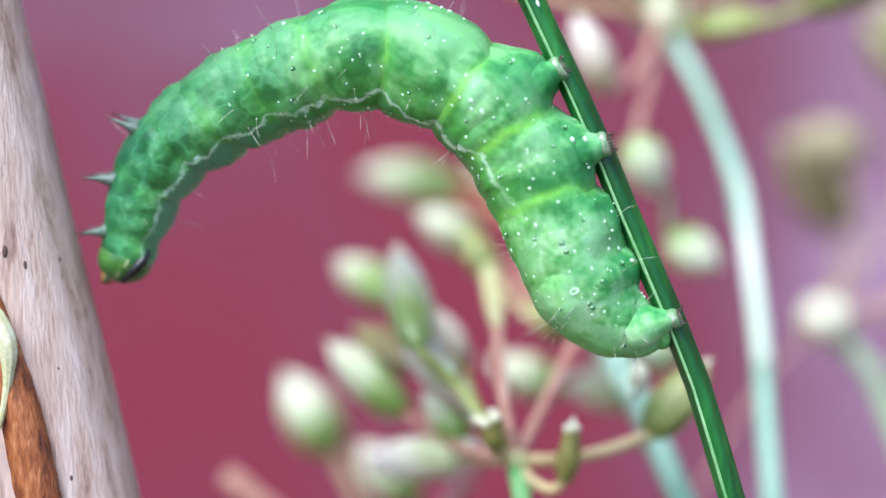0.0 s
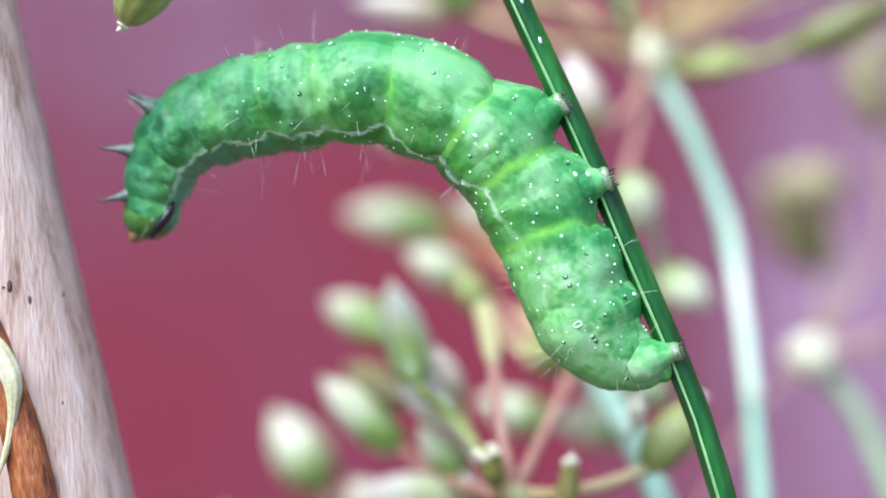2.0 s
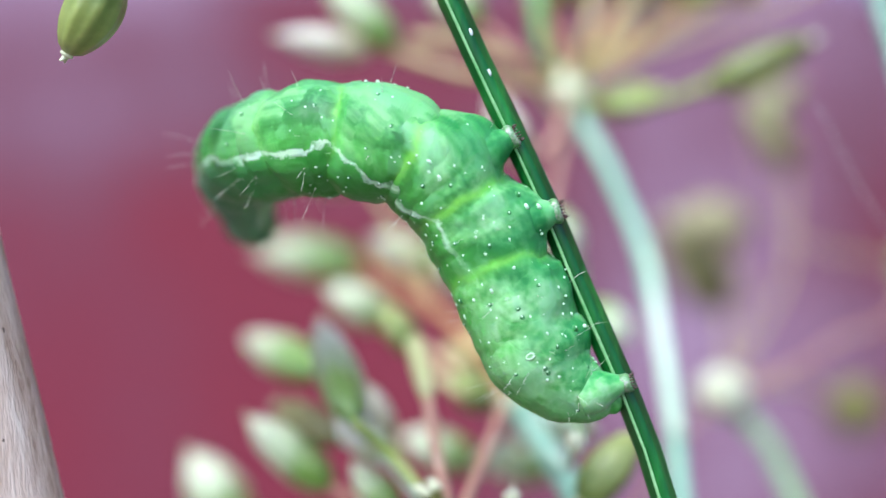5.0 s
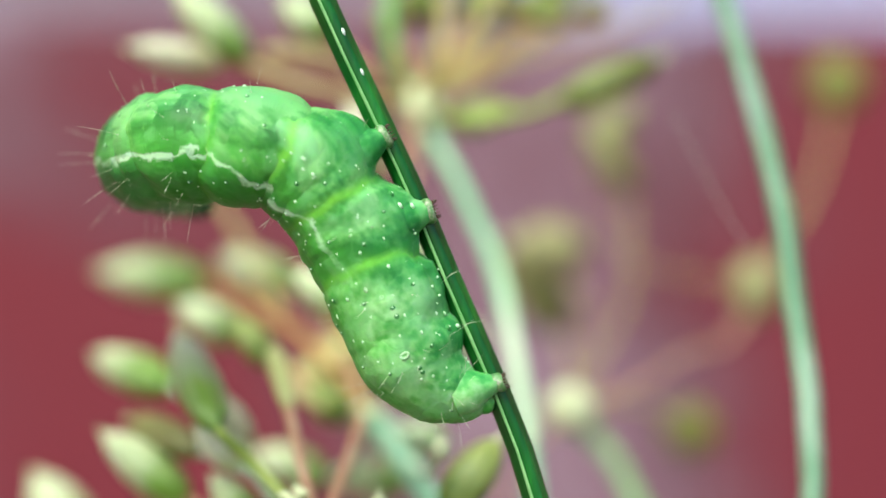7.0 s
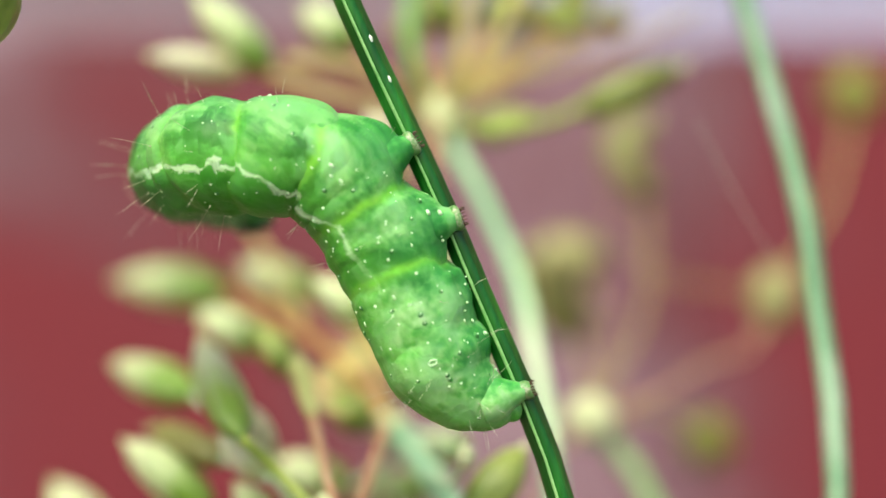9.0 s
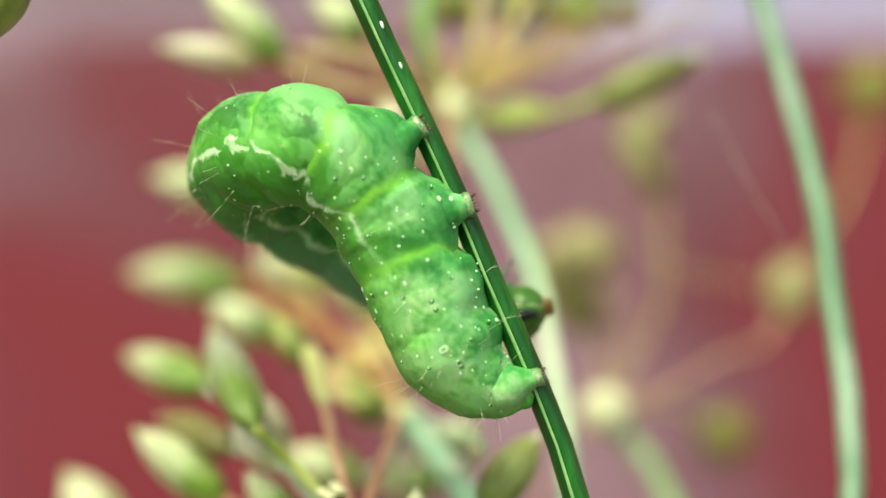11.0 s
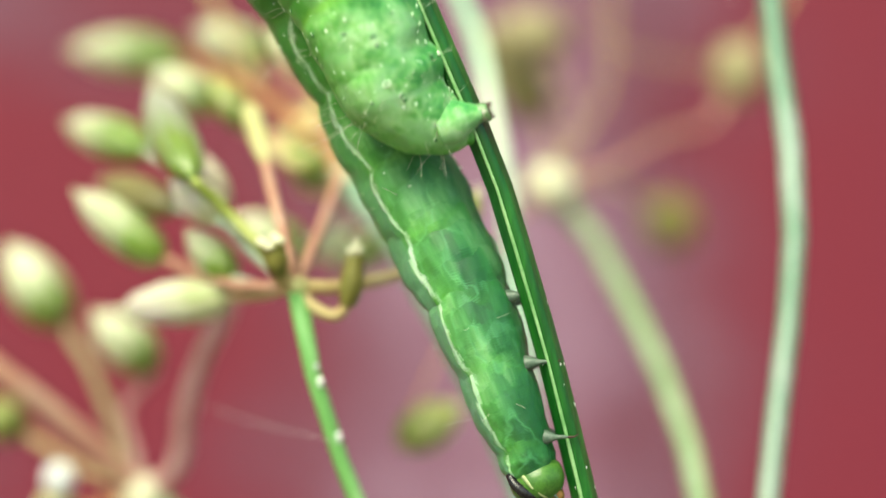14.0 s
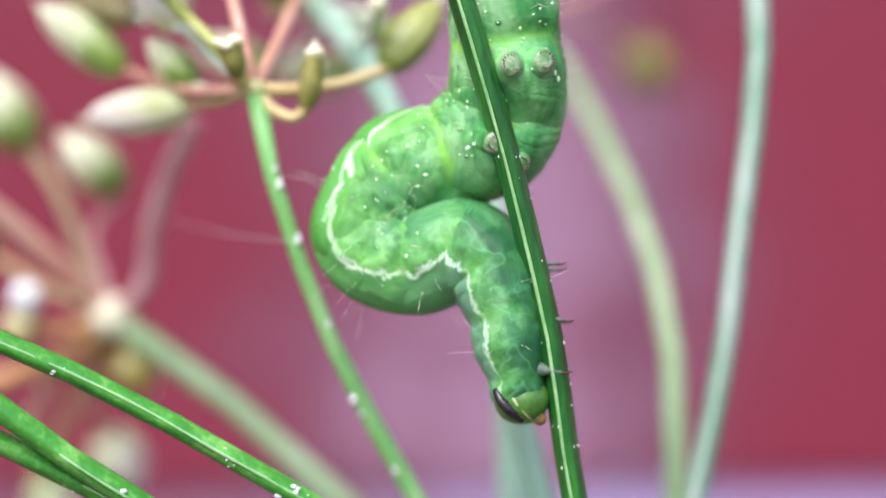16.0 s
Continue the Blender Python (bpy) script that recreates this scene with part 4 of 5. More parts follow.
    seed(th, (3.16, 36.00, 18.52), (1.74, 36.00, 21.34), 2.8, "seed_g", 0)
    seed(th, (9.03, 38.00, 19.17), (12.29, 38.00, 20.64), 2.8, "seed_g", 30)
    # yellow-olive umbellets at the ends of the upper rays
    seed(th, (3.83, 38.00, 18.82), (4.37, 38.00, 20.45), 2.2, "seed_y", 0)
    ray([c, (3.28, 36.00, 15.82), (3.83, 38.00, 18.82)], "ochre", 0.26)
    seed(th, (5.99, 38.00, 18.66), (6.90, 38.00, 20.47), 2.4, "seed_y", 40)
    ray([c, (4.34, 36.00, 15.74), (5.99, 38.00, 18.66)], "rust_ray", 0.26)
    seed(th, (8.34, 38.00, 19.22), (9.79, 38.00, 20.13), 2.4, "seed_y", 80)
    ray([c, (5.50, 36.00, 16.01), (8.34, 38.00, 19.22)], "ochre", 0.26)
    seed(th, (10.52, 38.00, 19.06), (12.33, 38.00, 19.79), 2.4, "seed_y", 120)
    ray([c, (6.56, 36.00, 15.93), (10.52, 38.00, 19.06)], "rust_ray", 0.26)
    seed(th, (12.70, 38.00, 19.44), (14.70, 38.00, 20.00), 2.2, "seed_y", 160)
    ray([c, (7.63, 36.00, 16.12), (12.70, 38.00, 19.44)], "ochre", 0.26)
    seed(th, (6.90, 38.00, 21.01), (8.34, 38.00, 22.83), 3.0, "seed_y", 200)
    ray([c, (4.79, 36.00, 16.89), (6.90, 38.00, 21.01)], "rust_ray", 0.26)
    seed(th, (10.52, 38.00, 20.86), (12.33, 38.00, 22.15), 3.0, "seed_y", 240)
    ray([c, (6.56, 36.00, 16.82), (10.52, 38.00, 20.86)], "ochre", 0.26)
    seed(th, (1.13, 38.00, 18.08), (0.41, 38.00, 19.87), 2.2, "seed_y", 280)
    ray([c, (1.95, 36.00, 15.46), (1.13, 38.00, 18.08)], "rust_ray", 0.26)
    seed(th, (4.21, 33.00, 11.90), (8.03, 33.00, 12.96), 2.3, "seed_g", 25)


def umbel_right():
    c = (12.45, 40.00, -6.00)
    th = root("umbel", (c[0] + 30, 30, GROUND), "arching blurred umbel with a pale yellow-green stem", "plant", "umbels")
    st = [w(c, 0.66), w((14.70, 42.00, -8.00), 0.62), w((16.25, 38.00, -11.35), 0.62), w((17.60, 33.50, -14.95), 0.62), w((18.83, 28.50, -19.11), 0.60), w((19.15, 24.50, -22.60), 0.60), w((19.25, 21.00, -26.50), 0.60), w((19.10, 20.00, -34.00), 0.65), w((19.60, 20.00, -43.40), 0.8), (c[0] + 30, 30, GROUND, 1.3)]
    stem_part("stem", st, th, M["sage"], "", 60, 12, 6, 0.05)
    lump(th, "umbel_centre", c, 1.75, "node", (1, 1, 0.9))
    ray = lambda pts, m, r: stem_part("ray", [w(k, r) for k in pts], th, M[m], "", 20, 8, 5, 0.06)
    k = (27.19, 52.00, 1.72)
    ray([c, (16.20, 40.00, -4.76), (20.79, 45.00, -2.79), (25.28, 50.00, -1.43), k], "pink", 0.2)
    lump(th, "fruit_head", k, 1.85, "fawn", (1, 1, 1.2), "round pale fruit head")
    seed(th, (18.90, 55.00, 8.60), (15.90, 55.00, 12.90), 2.5, "seed_f", 30)
    lump(th, "fruit_head", (13.48, 60.00, 4.54), 2.3, "fawn", (1.2, 1, 0.9), "pale fawn fruit head")
    ray([c, (15.28, 50.00, -0.71), (13.89, 60.00, 4.13)], "ochre", 0.1)
    seed(th, (15.56, 56.00, 11.80), (19.05, 56.00, 14.96), 3.2, "seed_f", 30)
    ray([k, (18.00, 56.00, 4.61), (15.56, 56.00, 11.80)], "ochre", 0.08)
    ray([c, (15.42, 45.00, -2.39), (18.20, 52.00, 2.13), (18.66, 55.00, 8.25)], "ochre", 0.14)
    seed(th, (14.74, 62.00, -1.80), (10.44, 62.00, 5.06), 4.6, "seed_f", 30)
    ray([c, (13.48, 48.00, -4.06), (14.74, 62.00, -1.80)], "ochre", 0.2)
    lump(th, "fruit_head", (37.75, 70.00, 17.93), 2.3, "olive", (1, 1, 1), "round olive fruit head")
    ray([k, (33.36, 60.00, 9.31), (37.66, 70.00, 17.48)], "ochre", 0.15)
    lump(th, "fruit_head", (24.84, 65.00, -9.48), 2.1, "olive", (1, 1, 1), "round olive fruit head")
    ray([c, (18.51, 50.00, -6.31), (24.84, 65.00, -9.48)], "ochre", 0.2)
    seed(th, (2.06, 26.00, -20.42), (5.64, 26.00, -18.26), 2.9, "seed_g", 30)
    ray([c, (8.14, 32.00, -9.55), (4.47, 28.00, -15.66), (2.06, 26.00, -20.42)], "pink", 0.12)


def bare_stem():
    st = [w((17.58, 24.00, 23.60), 0.49), w((19.17, 23.00, 18.31), 0.57), w((20.62, 22.00, 12.79), 0.59), w((21.70, 20.00, 7.01), 0.61), w((22.10, 18.00, 0.83), 0.61), w((22.51, 16.00, -5.74), 0.61), w((22.23, 15.00, -10.45), 0.59), w((21.39, 14.00, -15.69), 0.57), w((20.26, 13.00, -24.10), 0.57), w((18.00, 12.00, -34.53), 0.61)]
    foot = (st[-1][0] - 8, 12, GROUND)
    th = root("bare_stem", foot, "bluish-green bloomy bare plant stem, gently curved", "plant stem")
    stem_part("stem", st + [(*foot, 1.2)], th, M["teal"], "", 80, 14, 5, 0.05)
    stem_part("rib", [(k[0] - 0.2, k[1] - k[3] * 0.92, k[2], 0.07) for k in st], th, M["stem"], "whitish raised rib", 60, 6)


def silk():
    for a, e, label in (
        ((-9.03, 20.00, -17.06), (-1.57, 6.30, -17.16), "fine whitish spider thread between two stems"),
        ((14.77, 14.00, 11.17), (18.69, 14.00, 4.14), "broken whitish spider thread hanging beside a stem"),
    ):
        th = root("silk_thread", a, label, "thread", "spider threads")
        mid = [(p + q) / 2 for p, q in zip(a, e)]
        stem_part("thread", [w(a, 0.010), (mid[0] - 0.08, mid[1], mid[2] - 0.15, 0.013), w(e, 0.008)], th, M["speck"], "", 20, 6)


def blades():
    for pts, r in (
        ([(-20.65, -1.00, -18.01), (-15.49, -0.50, -20.30), (-12.17, 0.00, -21.91), (-8.74, 0.00, -23.64), (-5.27, 0.00, -25.72), (-1.28, 0.50, -28.19), (4.35, 1.00, -31.94)], 0.5),
        ([(-19.04, -2.00, -19.37), (-15.39, -1.50, -22.80), (-13.08, -1.00, -24.78), (-10.90, -1.00, -26.37), (-8.27, -0.50, -28.24), (-2.32, 0.00, -32.33)], 0.55),
        ([(-19.13, -2.00, -22.54), (-15.51, -1.00, -24.63), (-12.75, 0.00, -26.38), (-9.55, 0.00, -28.08), (-4.38, 1.00, -32.04)], 0.5),
    ):
        foot = (pts[-1][0] + 8, pts[-1][1], GROUND)
        th = root("leaning_grass", foot, "glossy green grass blade leaning across", "grass blade", "leaning grass blades")
        stem_part("blade", [w(k, r * (0.55 if i == 0 else 1)) for i, k in enumerate(pts)] + [(*foot, 0.8)], th, M["blade"], "", 70, 12, 3, 0.12)
        o = Vector(th.location) / MM
        rv, rf = tube([(k[0] + 0.05, k[1] - r * 1.02, k[2] + 0.05, 0.07) for k in pts], tuple(o), 50, 6, 0, 0, 0.5)
        part("rib", to_mesh("rib", rv, rf, [M["ridge"]]), th, "pale raised rib along the blade")
        rnd = random.Random(int(r * 1000) + len(pts))
        crust = ([], [], [])
        path = spline([w(k, r) for k in pts], 300)
        for spot in [rnd.randrange(60, 250) for _ in range(5)] + [222, 228]:
            for _ in range(rnd.randrange(2, 6)):
                k = path[min(299, spot + rnd.randrange(0, 8))]
                an = radians(rnd.uniform(-60, 60))
                p = Vector(k[:3]) + Vector((0, -math.cos(an), math.sin(an))) * r * 1.05 - o
                add(crust, ball(tuple(p), rnd.choice((0.03, 0.04, 0.06, 0.13)), 6, 4, (rnd.uniform(1, 2), 0.4, 0.9)))
        tagged(part("crust", to_mesh("crust", crust[0], crust[1], [M["speck"]]), th, "white crusty specks"), kind="stuff")


brown_stick(), husk(), hanging_seed(), grass_stem()
umbel_main(), umbel_low(), umbel_mid(), umbel_back(), umbel_right(), bare_stem(), blades(), silk()

# ---- caterpillar ----
# distances along the body from the tail at which its shape is given
KNOTS = [-0.8, 1.2, 3.6, 7.8, 11.0, 14.0, 17.2, 20.2, 22.9, 25.3, 27.4, 29.4, 31.4, 33.7]
# folds between the segments
FOLDS = [2.4, 5.0, 7.8, 11.0, 14.0, 17.2, 20.2, 22.9, 25.3, 27.4, 29.6, 32.2]
RADII = [(-0.8, 0.6), (0.4, 1.15), (2.4, 1.98), (4, 2.42), (6.4, 2.55), (9.4, 2.72), (12.5, 2.84), (15.6, 2.80), (18.7, 2.68), (21.5, 2.52), (24.1, 2.42), (26.3, 2.28), (28.4, 2.05), (30.5, 1.76), (32.2, 1.42)]
REAR = [(3.71, 0.00, -2.75), (2.27, 0.00, -2.38), (0.72, 0.00, -0.90), (-1.02, 0.00, 3.24), (-2.63, 0.00, 6.20), (-4.64, 0.00, 8.25)]
HOME = REAR[1]
# height of the side line round the body, from tail to head
LINE_S, LINE_H = [9, 11, 12, 13, 15, 16, 17, 18, 20, 23], [0.36, 0.47, 0.60, 0.70, 0.70, 0.61, 0.53, 0.54, 0.58, 0.51]


def body_radius(s):
    return float(np.interp(s, [a for a, _ in RADII], [b for _, b in RADII]))


def body_frames(points, places, back=(-0.9, 0.08, -0.42), twist=0.0, head=0.0):
    """Poses along the body: x to the head, z to the back. The back's direction is carried from the tail; twist turns the loop, head the front end."""
    p = [np.array(q, float) for q in points]
    m = slopes(KNOTS, p)
    out = []
    up = Vector(back)
    fine = np.linspace(KNOTS[0], KNOTS[-1], 240)
    path = [Vector(curve_at(KNOTS, p, t, m)) for t in fine]
    tang = [(path[min(i + 1, 239)] - path[max(i - 1, 0)]).normalized() for i in range(240)]
    ups = []
    for i, tn in enumerate(tang):
        if i:
            up = tang[i - 1].rotation_difference(tn) @ up
        up = (up - tn * up.dot(tn)).normalized()
        ups.append(up.copy())
    for s in places:
        i = min(239, max(0, int(round((s - KNOTS[0]) / (KNOTS[-1] - KNOTS[0]) * 239))))
        tn = tang[i]
        roll = twist * min(1.0, max(0.0, (s - 12.5) / 6)) + (head - twist) * min(1.0, max(0.0, (s - 19) / 6))
        u = Matrix.Rotation(radians(roll), 3, tn) @ ups[i]
        side = u.cross(tn)
        c = Vector(curve_at(KNOTS, p, s, m)) - Vector(HOME)
        q = Matrix((tn, side, u)).transposed().to_4x4()
        out.append(Matrix.Translation(c * MM) @ q)
    return out


# the body's shapes in time: rows of (seconds, points from the sixth knot on, the back's direction, twist of the loop and of the front end)
SHAPES = []


def shape(t, front, rear=None, back=(-0.9, 0.08, -0.42), twist=0.0, head=None):
    SHAPES.append((t, (rear or REAR) + front, back, twist, twist if head is None else head))


def body_shapes():
    shape(0, [(-8.28, 0.00, 9.65), (-11.32, 0.00, 9.24), (-13.97, 0.00, 8.23), (-16.21, 0.00, 7.07), (-18.07, 0.00, 5.68), (-19.42, 0.00, 3.93), (-20.11, 0.00, 1.99), (-20.61, 0.00, -0.17)])
    shape(0.5, [(-8.33, 0.00, 9.79), (-11.36, 0.00, 9.43), (-14.00, 0.00, 8.76), (-16.22, 0.00, 7.85), (-18.20, 0.00, 6.73), (-19.79, 0.00, 5.37), (-21.00, 0.00, 3.95), (-22.21, 0.00, 2.78)])
    shape(1, [(-8.30, 0.00, 9.73), (-11.30, 0.00, 9.41), (-13.90, 0.00, 8.92), (-16.12, 0.00, 8.24), (-17.96, 0.00, 7.50), (-19.53, 0.30, 6.89), (-21.12, 1.50, 6.11), (-22.34, 3.00, 5.57)])
    shape(1.5, [(-8.23, 0.00, 9.64), (-11.22, 0.00, 9.52), (-13.83, 0.00, 9.10), (-16.08, 0.00, 8.49), (-17.83, 0.00, 8.03), (-19.35, 0.50, 7.42), (-20.83, 2.00, 6.64), (-22.11, 4.00, 5.98)])
    shape(2, [(-8.27, 0.00, 9.70), (-11.27, 0.00, 9.53), (-13.82, 0.00, 9.16), (-15.98, 0.00, 8.66), (-17.69, 0.00, 7.94), (-18.76, 0.00, 6.73), (-19.30, 0.00, 5.18), (-19.45, 0.00, 3.63)])
    shape(2.5, [(-8.29, 0.00, 9.62), (-11.27, 0.00, 9.43), (-13.83, 0.00, 9.00), (-15.98, 0.00, 8.42), (-17.57, 0.00, 7.65), (-18.56, 0.00, 6.44), (-18.99, 0.00, 5.15), (-19.19, 0.00, 3.59)])
    shape(3, [(-8.27, 0.00, 9.57), (-11.05, 0.00, 9.12), (-13.60, 0.00, 8.26), (-15.49, 0.00, 7.29), (-16.91, 0.00, 6.01), (-17.55, 0.00, 4.33), (-17.75, 0.00, 2.39), (-17.84, 0.00, 0.19)])
    shape(3.2, [(-7.94, 0.00, 9.71), (-10.72, 0.00, 9.22), (-13.18, 0.00, 8.26), (-14.98, 0.00, 7.19), (-16.24, 0.00, 5.86), (-16.93, 0.00, 4.24), (-17.21, 0.00, 2.43), (-17.40, 0.00, 0.37)])
    shape(4.2, [(-8.10, 0.50, 9.30), (-10.49, 1.50, 8.92), (-12.60, 4.00, 8.55), (-13.92, 7.00, 7.98), (-14.61, 9.00, 7.07), (-14.96, 10.50, 5.69), (-15.03, 11.00, 3.99), (-15.04, 11.00, 2.00)], twist=20)
    shape(5.5, [(-8.10, 0.50, 8.87), (-10.46, 1.20, 8.70), (-12.31, 3.40, 8.40), (-13.12, 6.00, 8.08), (-13.57, 8.50, 7.75), (-13.75, 11.00, 7.39), (-13.72, 13.00, 6.86), (-13.38, 15.00, 6.16)], twist=35)
    shape(6.5, [(-7.93, 0.50, 9.15), (-10.11, 1.50, 8.90), (-11.46, 4.00, 8.71), (-11.80, 6.60, 8.59), (-11.82, 9.00, 8.44), (-11.58, 11.00, 8.12), (-11.03, 13.00, 7.79), (-10.27, 14.50, 7.27)], twist=35)
    shape(7, [(-7.96, 0.50, 8.60), (-10.09, 1.50, 8.53), (-11.38, 4.00, 8.33), (-11.66, 6.60, 8.21), (-11.66, 9.00, 7.93), (-11.28, 11.00, 7.61), (-10.74, 13.00, 7.27), (-9.84, 14.50, 6.75)], twist=35)
    shape(8, [(-7.93, 0.50, 8.44), (-10.00, 1.60, 8.40), (-11.14, 4.00, 8.23), (-11.35, 6.60, 8.06), (-11.18, 9.00, 7.92), (-10.63, 11.00, 7.60), (-9.87, 12.50, 7.25), (-8.81, 14.00, 6.74)], twist=35)
    shape(9, [(-7.85, 0.50, 8.44), (-9.88, 1.70, 8.35), (-11.06, 4.00, 8.18), (-11.18, 6.60, 8.03), (-10.80, 8.80, 7.74), (-10.08, 10.50, 7.41), (-9.18, 12.00, 6.92), (-7.95, 13.00, 6.25)], twist=35)
    shape(10.3, [(-7.48, 0.60, 8.54), (-9.20, 2.20, 8.33), (-9.73, 4.60, 7.90), (-8.65, 6.80, 6.90), (-6.81, 8.20, 5.59), (-5.05, 9.20, 4.47), (-3.25, 9.60, 3.36), (-1.32, 9.40, 2.39)], twist=44, head=38)
    shape(11.3, [(-6.91, 0.80, 8.20), (-8.36, 2.60, 7.66), (-8.50, 5.00, 6.70), (-6.54, 6.80, 5.51), (-4.00, 7.50, 3.86), (-1.04, 6.80, 1.91), (2.56, 5.00, 0.78), (5.78, 3.60, -0.11)], REAR[:5] + [(-4.70, 0.00, 8.08)], twist=50, head=38)
    shape(11.7, [(-6.86, 0.80, 8.41), (-8.26, 2.60, 7.84), (-8.51, 5.00, 6.79), (-6.65, 6.80, 5.50), (-4.06, 7.40, 3.75), (-1.51, 7.00, 1.70), (1.71, 5.40, 0.18), (4.28, 3.80, -1.30)], REAR[:5] + [(-4.74, 0.00, 8.02)], twist=53, head=38)
    shape(12.1, [(-6.63, 0.80, 8.12), (-8.01, 2.60, 7.53), (-8.21, 5.00, 6.42), (-6.44, 6.60, 5.02), (-3.75, 7.20, 3.33), (-1.57, 6.60, 1.09), (1.12, 5.20, -1.12), (3.26, 3.80, -3.00)], REAR[:5] + [(-4.78, 0.00, 7.96)], twist=58, head=38)
    shape(12.5, [(-6.60, 0.95, 7.82), (-7.66, 2.80, 7.15), (-7.64, 5.00, 6.06), (-6.02, 6.40, 4.42), (-3.40, 6.80, 2.58), (-1.15, 6.00, 0.21), (1.29, 4.50, -2.22), (3.96, 2.80, -4.62)], REAR[:5] + [(-4.80, 0.00, 7.90)], twist=64, head=38)
    shape(13, [(-6.26, 3.22, 7.12), (-4.57, 5.54, 4.73), (-2.25, 5.80, 1.89), (-0.35, 5.16, -0.75), (1.20, 4.40, -3.01), (2.57, 3.50, -5.11), (3.70, 2.35, -7.15), (4.93, 1.00, -9.42)],
          [(3.48, 0.00, -3.10), (2.08, 0.00, -2.75), (0.42, 0.00, -1.27), (-1.30, 0.00, 2.82), (-2.72, 0.00, 5.77), (-4.09, 0.00, 7.41)], twist=70, head=40)
    shape(13.3, [(-5.81, 3.72, 6.78), (-3.48, 5.55, 3.80), (-1.10, 5.53, 0.57), (0.60, 4.68, -2.46), (1.89, 3.64, -5.04), (2.94, 2.53, -7.47), (3.81, 1.70, -10.05), (4.77, 0.80, -13.00)],
          [(3.55, 0.00, -3.25), (2.14, 0.00, -2.90), (0.48, 0.00, -1.42), (-1.24, 0.00, 2.67), (-2.66, 0.00, 5.62), (-4.18, 0.00, 7.33)], twist=60, head=44)
    shape(13.7, [(-4.90, 4.21, 7.10), (-2.33, 5.53, 3.29), (-0.19, 5.22, -0.72), (1.49, 3.87, -4.08), (2.92, 2.53, -6.88), (4.19, 1.31, -9.53), (5.29, 0.45, -12.37), (6.56, 0.00, -15.81)], twist=44)
    shape(14.1, [(-2.20, 4.87, 2.62), (-0.03, 4.94, -1.49), (1.76, 3.78, -5.07), (3.23, 2.46, -8.14), (4.44, 1.36, -10.81), (5.36, 0.73, -13.60), (6.31, 0.33, -16.42), (7.44, 0.00, -19.70)],
          [(3.96, 0.00, -2.44), (2.55, 0.00, -2.09), (0.89, 0.00, -0.61), (-0.93, 0.00, 3.16), (-2.52, 0.80, 5.31), (-3.89, 2.60, 6.22)], twist=46)
    shape(14.5, [(-0.93, 4.87, -0.26), (1.02, 4.60, -4.27), (2.70, 3.43, -7.70), (4.06, 2.15, -10.64), (5.14, 1.09, -13.22), (5.93, 0.47, -15.92), (6.78, 0.09, -18.65), (7.90, 0.00, -21.84)],
          [(3.98, 0.00, -2.50), (2.56, 0.00, -2.06), (0.90, 0.00, -0.58), (-0.69, 0.30, 2.74), (-1.90, 1.50, 4.45), (-2.51, 3.40, 3.77)], twist=47)
    shape(15.1, [(-0.85, 4.88, -0.43), (1.18, 4.53, -4.62), (2.92, 3.24, -8.15), (4.31, 1.90, -11.21), (5.36, 0.94, -13.98), (6.19, 0.36, -16.79), (7.08, 0.04, -19.66), (8.21, 0.00, -23.02)],
          [(3.98, 0.00, -2.50), (2.56, 0.00, -2.06), (0.90, 0.00, -0.58), (-0.69, 0.30, 2.74), (-1.90, 1.50, 4.45), (-2.51, 3.40, 3.77)], twist=47)
    shape(15.4, [(0.35, 4.69, -2.47), (1.97, 4.31, -6.45), (3.33, 3.69, -10.02), (4.65, 2.31, -12.72), (5.74, 1.35, -15.19), (6.71, 0.69, -17.70), (7.45, 0.22, -20.32), (8.10, 0.00, -23.48)],
          [(3.30, -0.50, -3.86), (2.21, 0.00, -3.23), (0.74, 0.00, -1.76), (-0.71, 1.00, 1.73), (-1.19, 2.50, 3.12), (-0.93, 4.20, 1.78)], twist=10)
    shape(15.5, [(3.33, 4.00, -6.36), (2.89, 3.84, -9.84), (3.53, 3.23, -12.88), (4.96, 2.31, -15.04), (6.12, 1.47, -16.95), (7.03, 0.92, -18.92), (7.62, 0.65, -21.14), (8.12, 0.20, -23.69)],
          [(7.86, 3.00, 8.34), (8.00, 3.00, 6.60), (7.93, 3.50, 4.40), (7.47, 4.00, 0.89), (6.70, 4.00, -1.42), (5.40, 4.00, -3.22)], back=(-0.8, 0.5, -0.1), twist=-20)
    shape(15.6, [(3.36, 4.00, -8.60), (1.63, 3.85, -11.77), (1.60, 3.43, -14.95), (3.82, 2.84, -16.53), (5.80, 1.97, -17.50), (7.04, 1.18, -19.28), (7.67, 0.66, -21.47), (8.13, 0.20, -24.08)],
          [(7.91, 3.00, 5.93), (8.04, 3.00, 4.18), (7.97, 3.50, 1.97), (7.64, 4.00, -1.31), (7.13, 4.00, -4.14), (5.96, 4.00, -5.69)], back=(-0.75, 0.6, -0.1), twist=-30)
    shape(15.7, [(3.25, 4.00, -12.29), (1.60, 3.80, -14.92), (3.17, 3.21, -16.87), (5.56, 2.44, -16.91), (6.83, 1.62, -18.09), (7.47, 1.01, -19.90), (7.79, 0.59, -21.90), (8.18, 0.20, -24.22)],
          [(7.82, 3.00, 3.52), (7.95, 3.00, 1.76), (8.12, 3.30, -0.61), (8.29, 3.60, -4.43), (8.07, 3.80, -8.04), (6.31, 4.00, -10.72)], back=(-0.65, 0.75, -0.1), twist=-40)
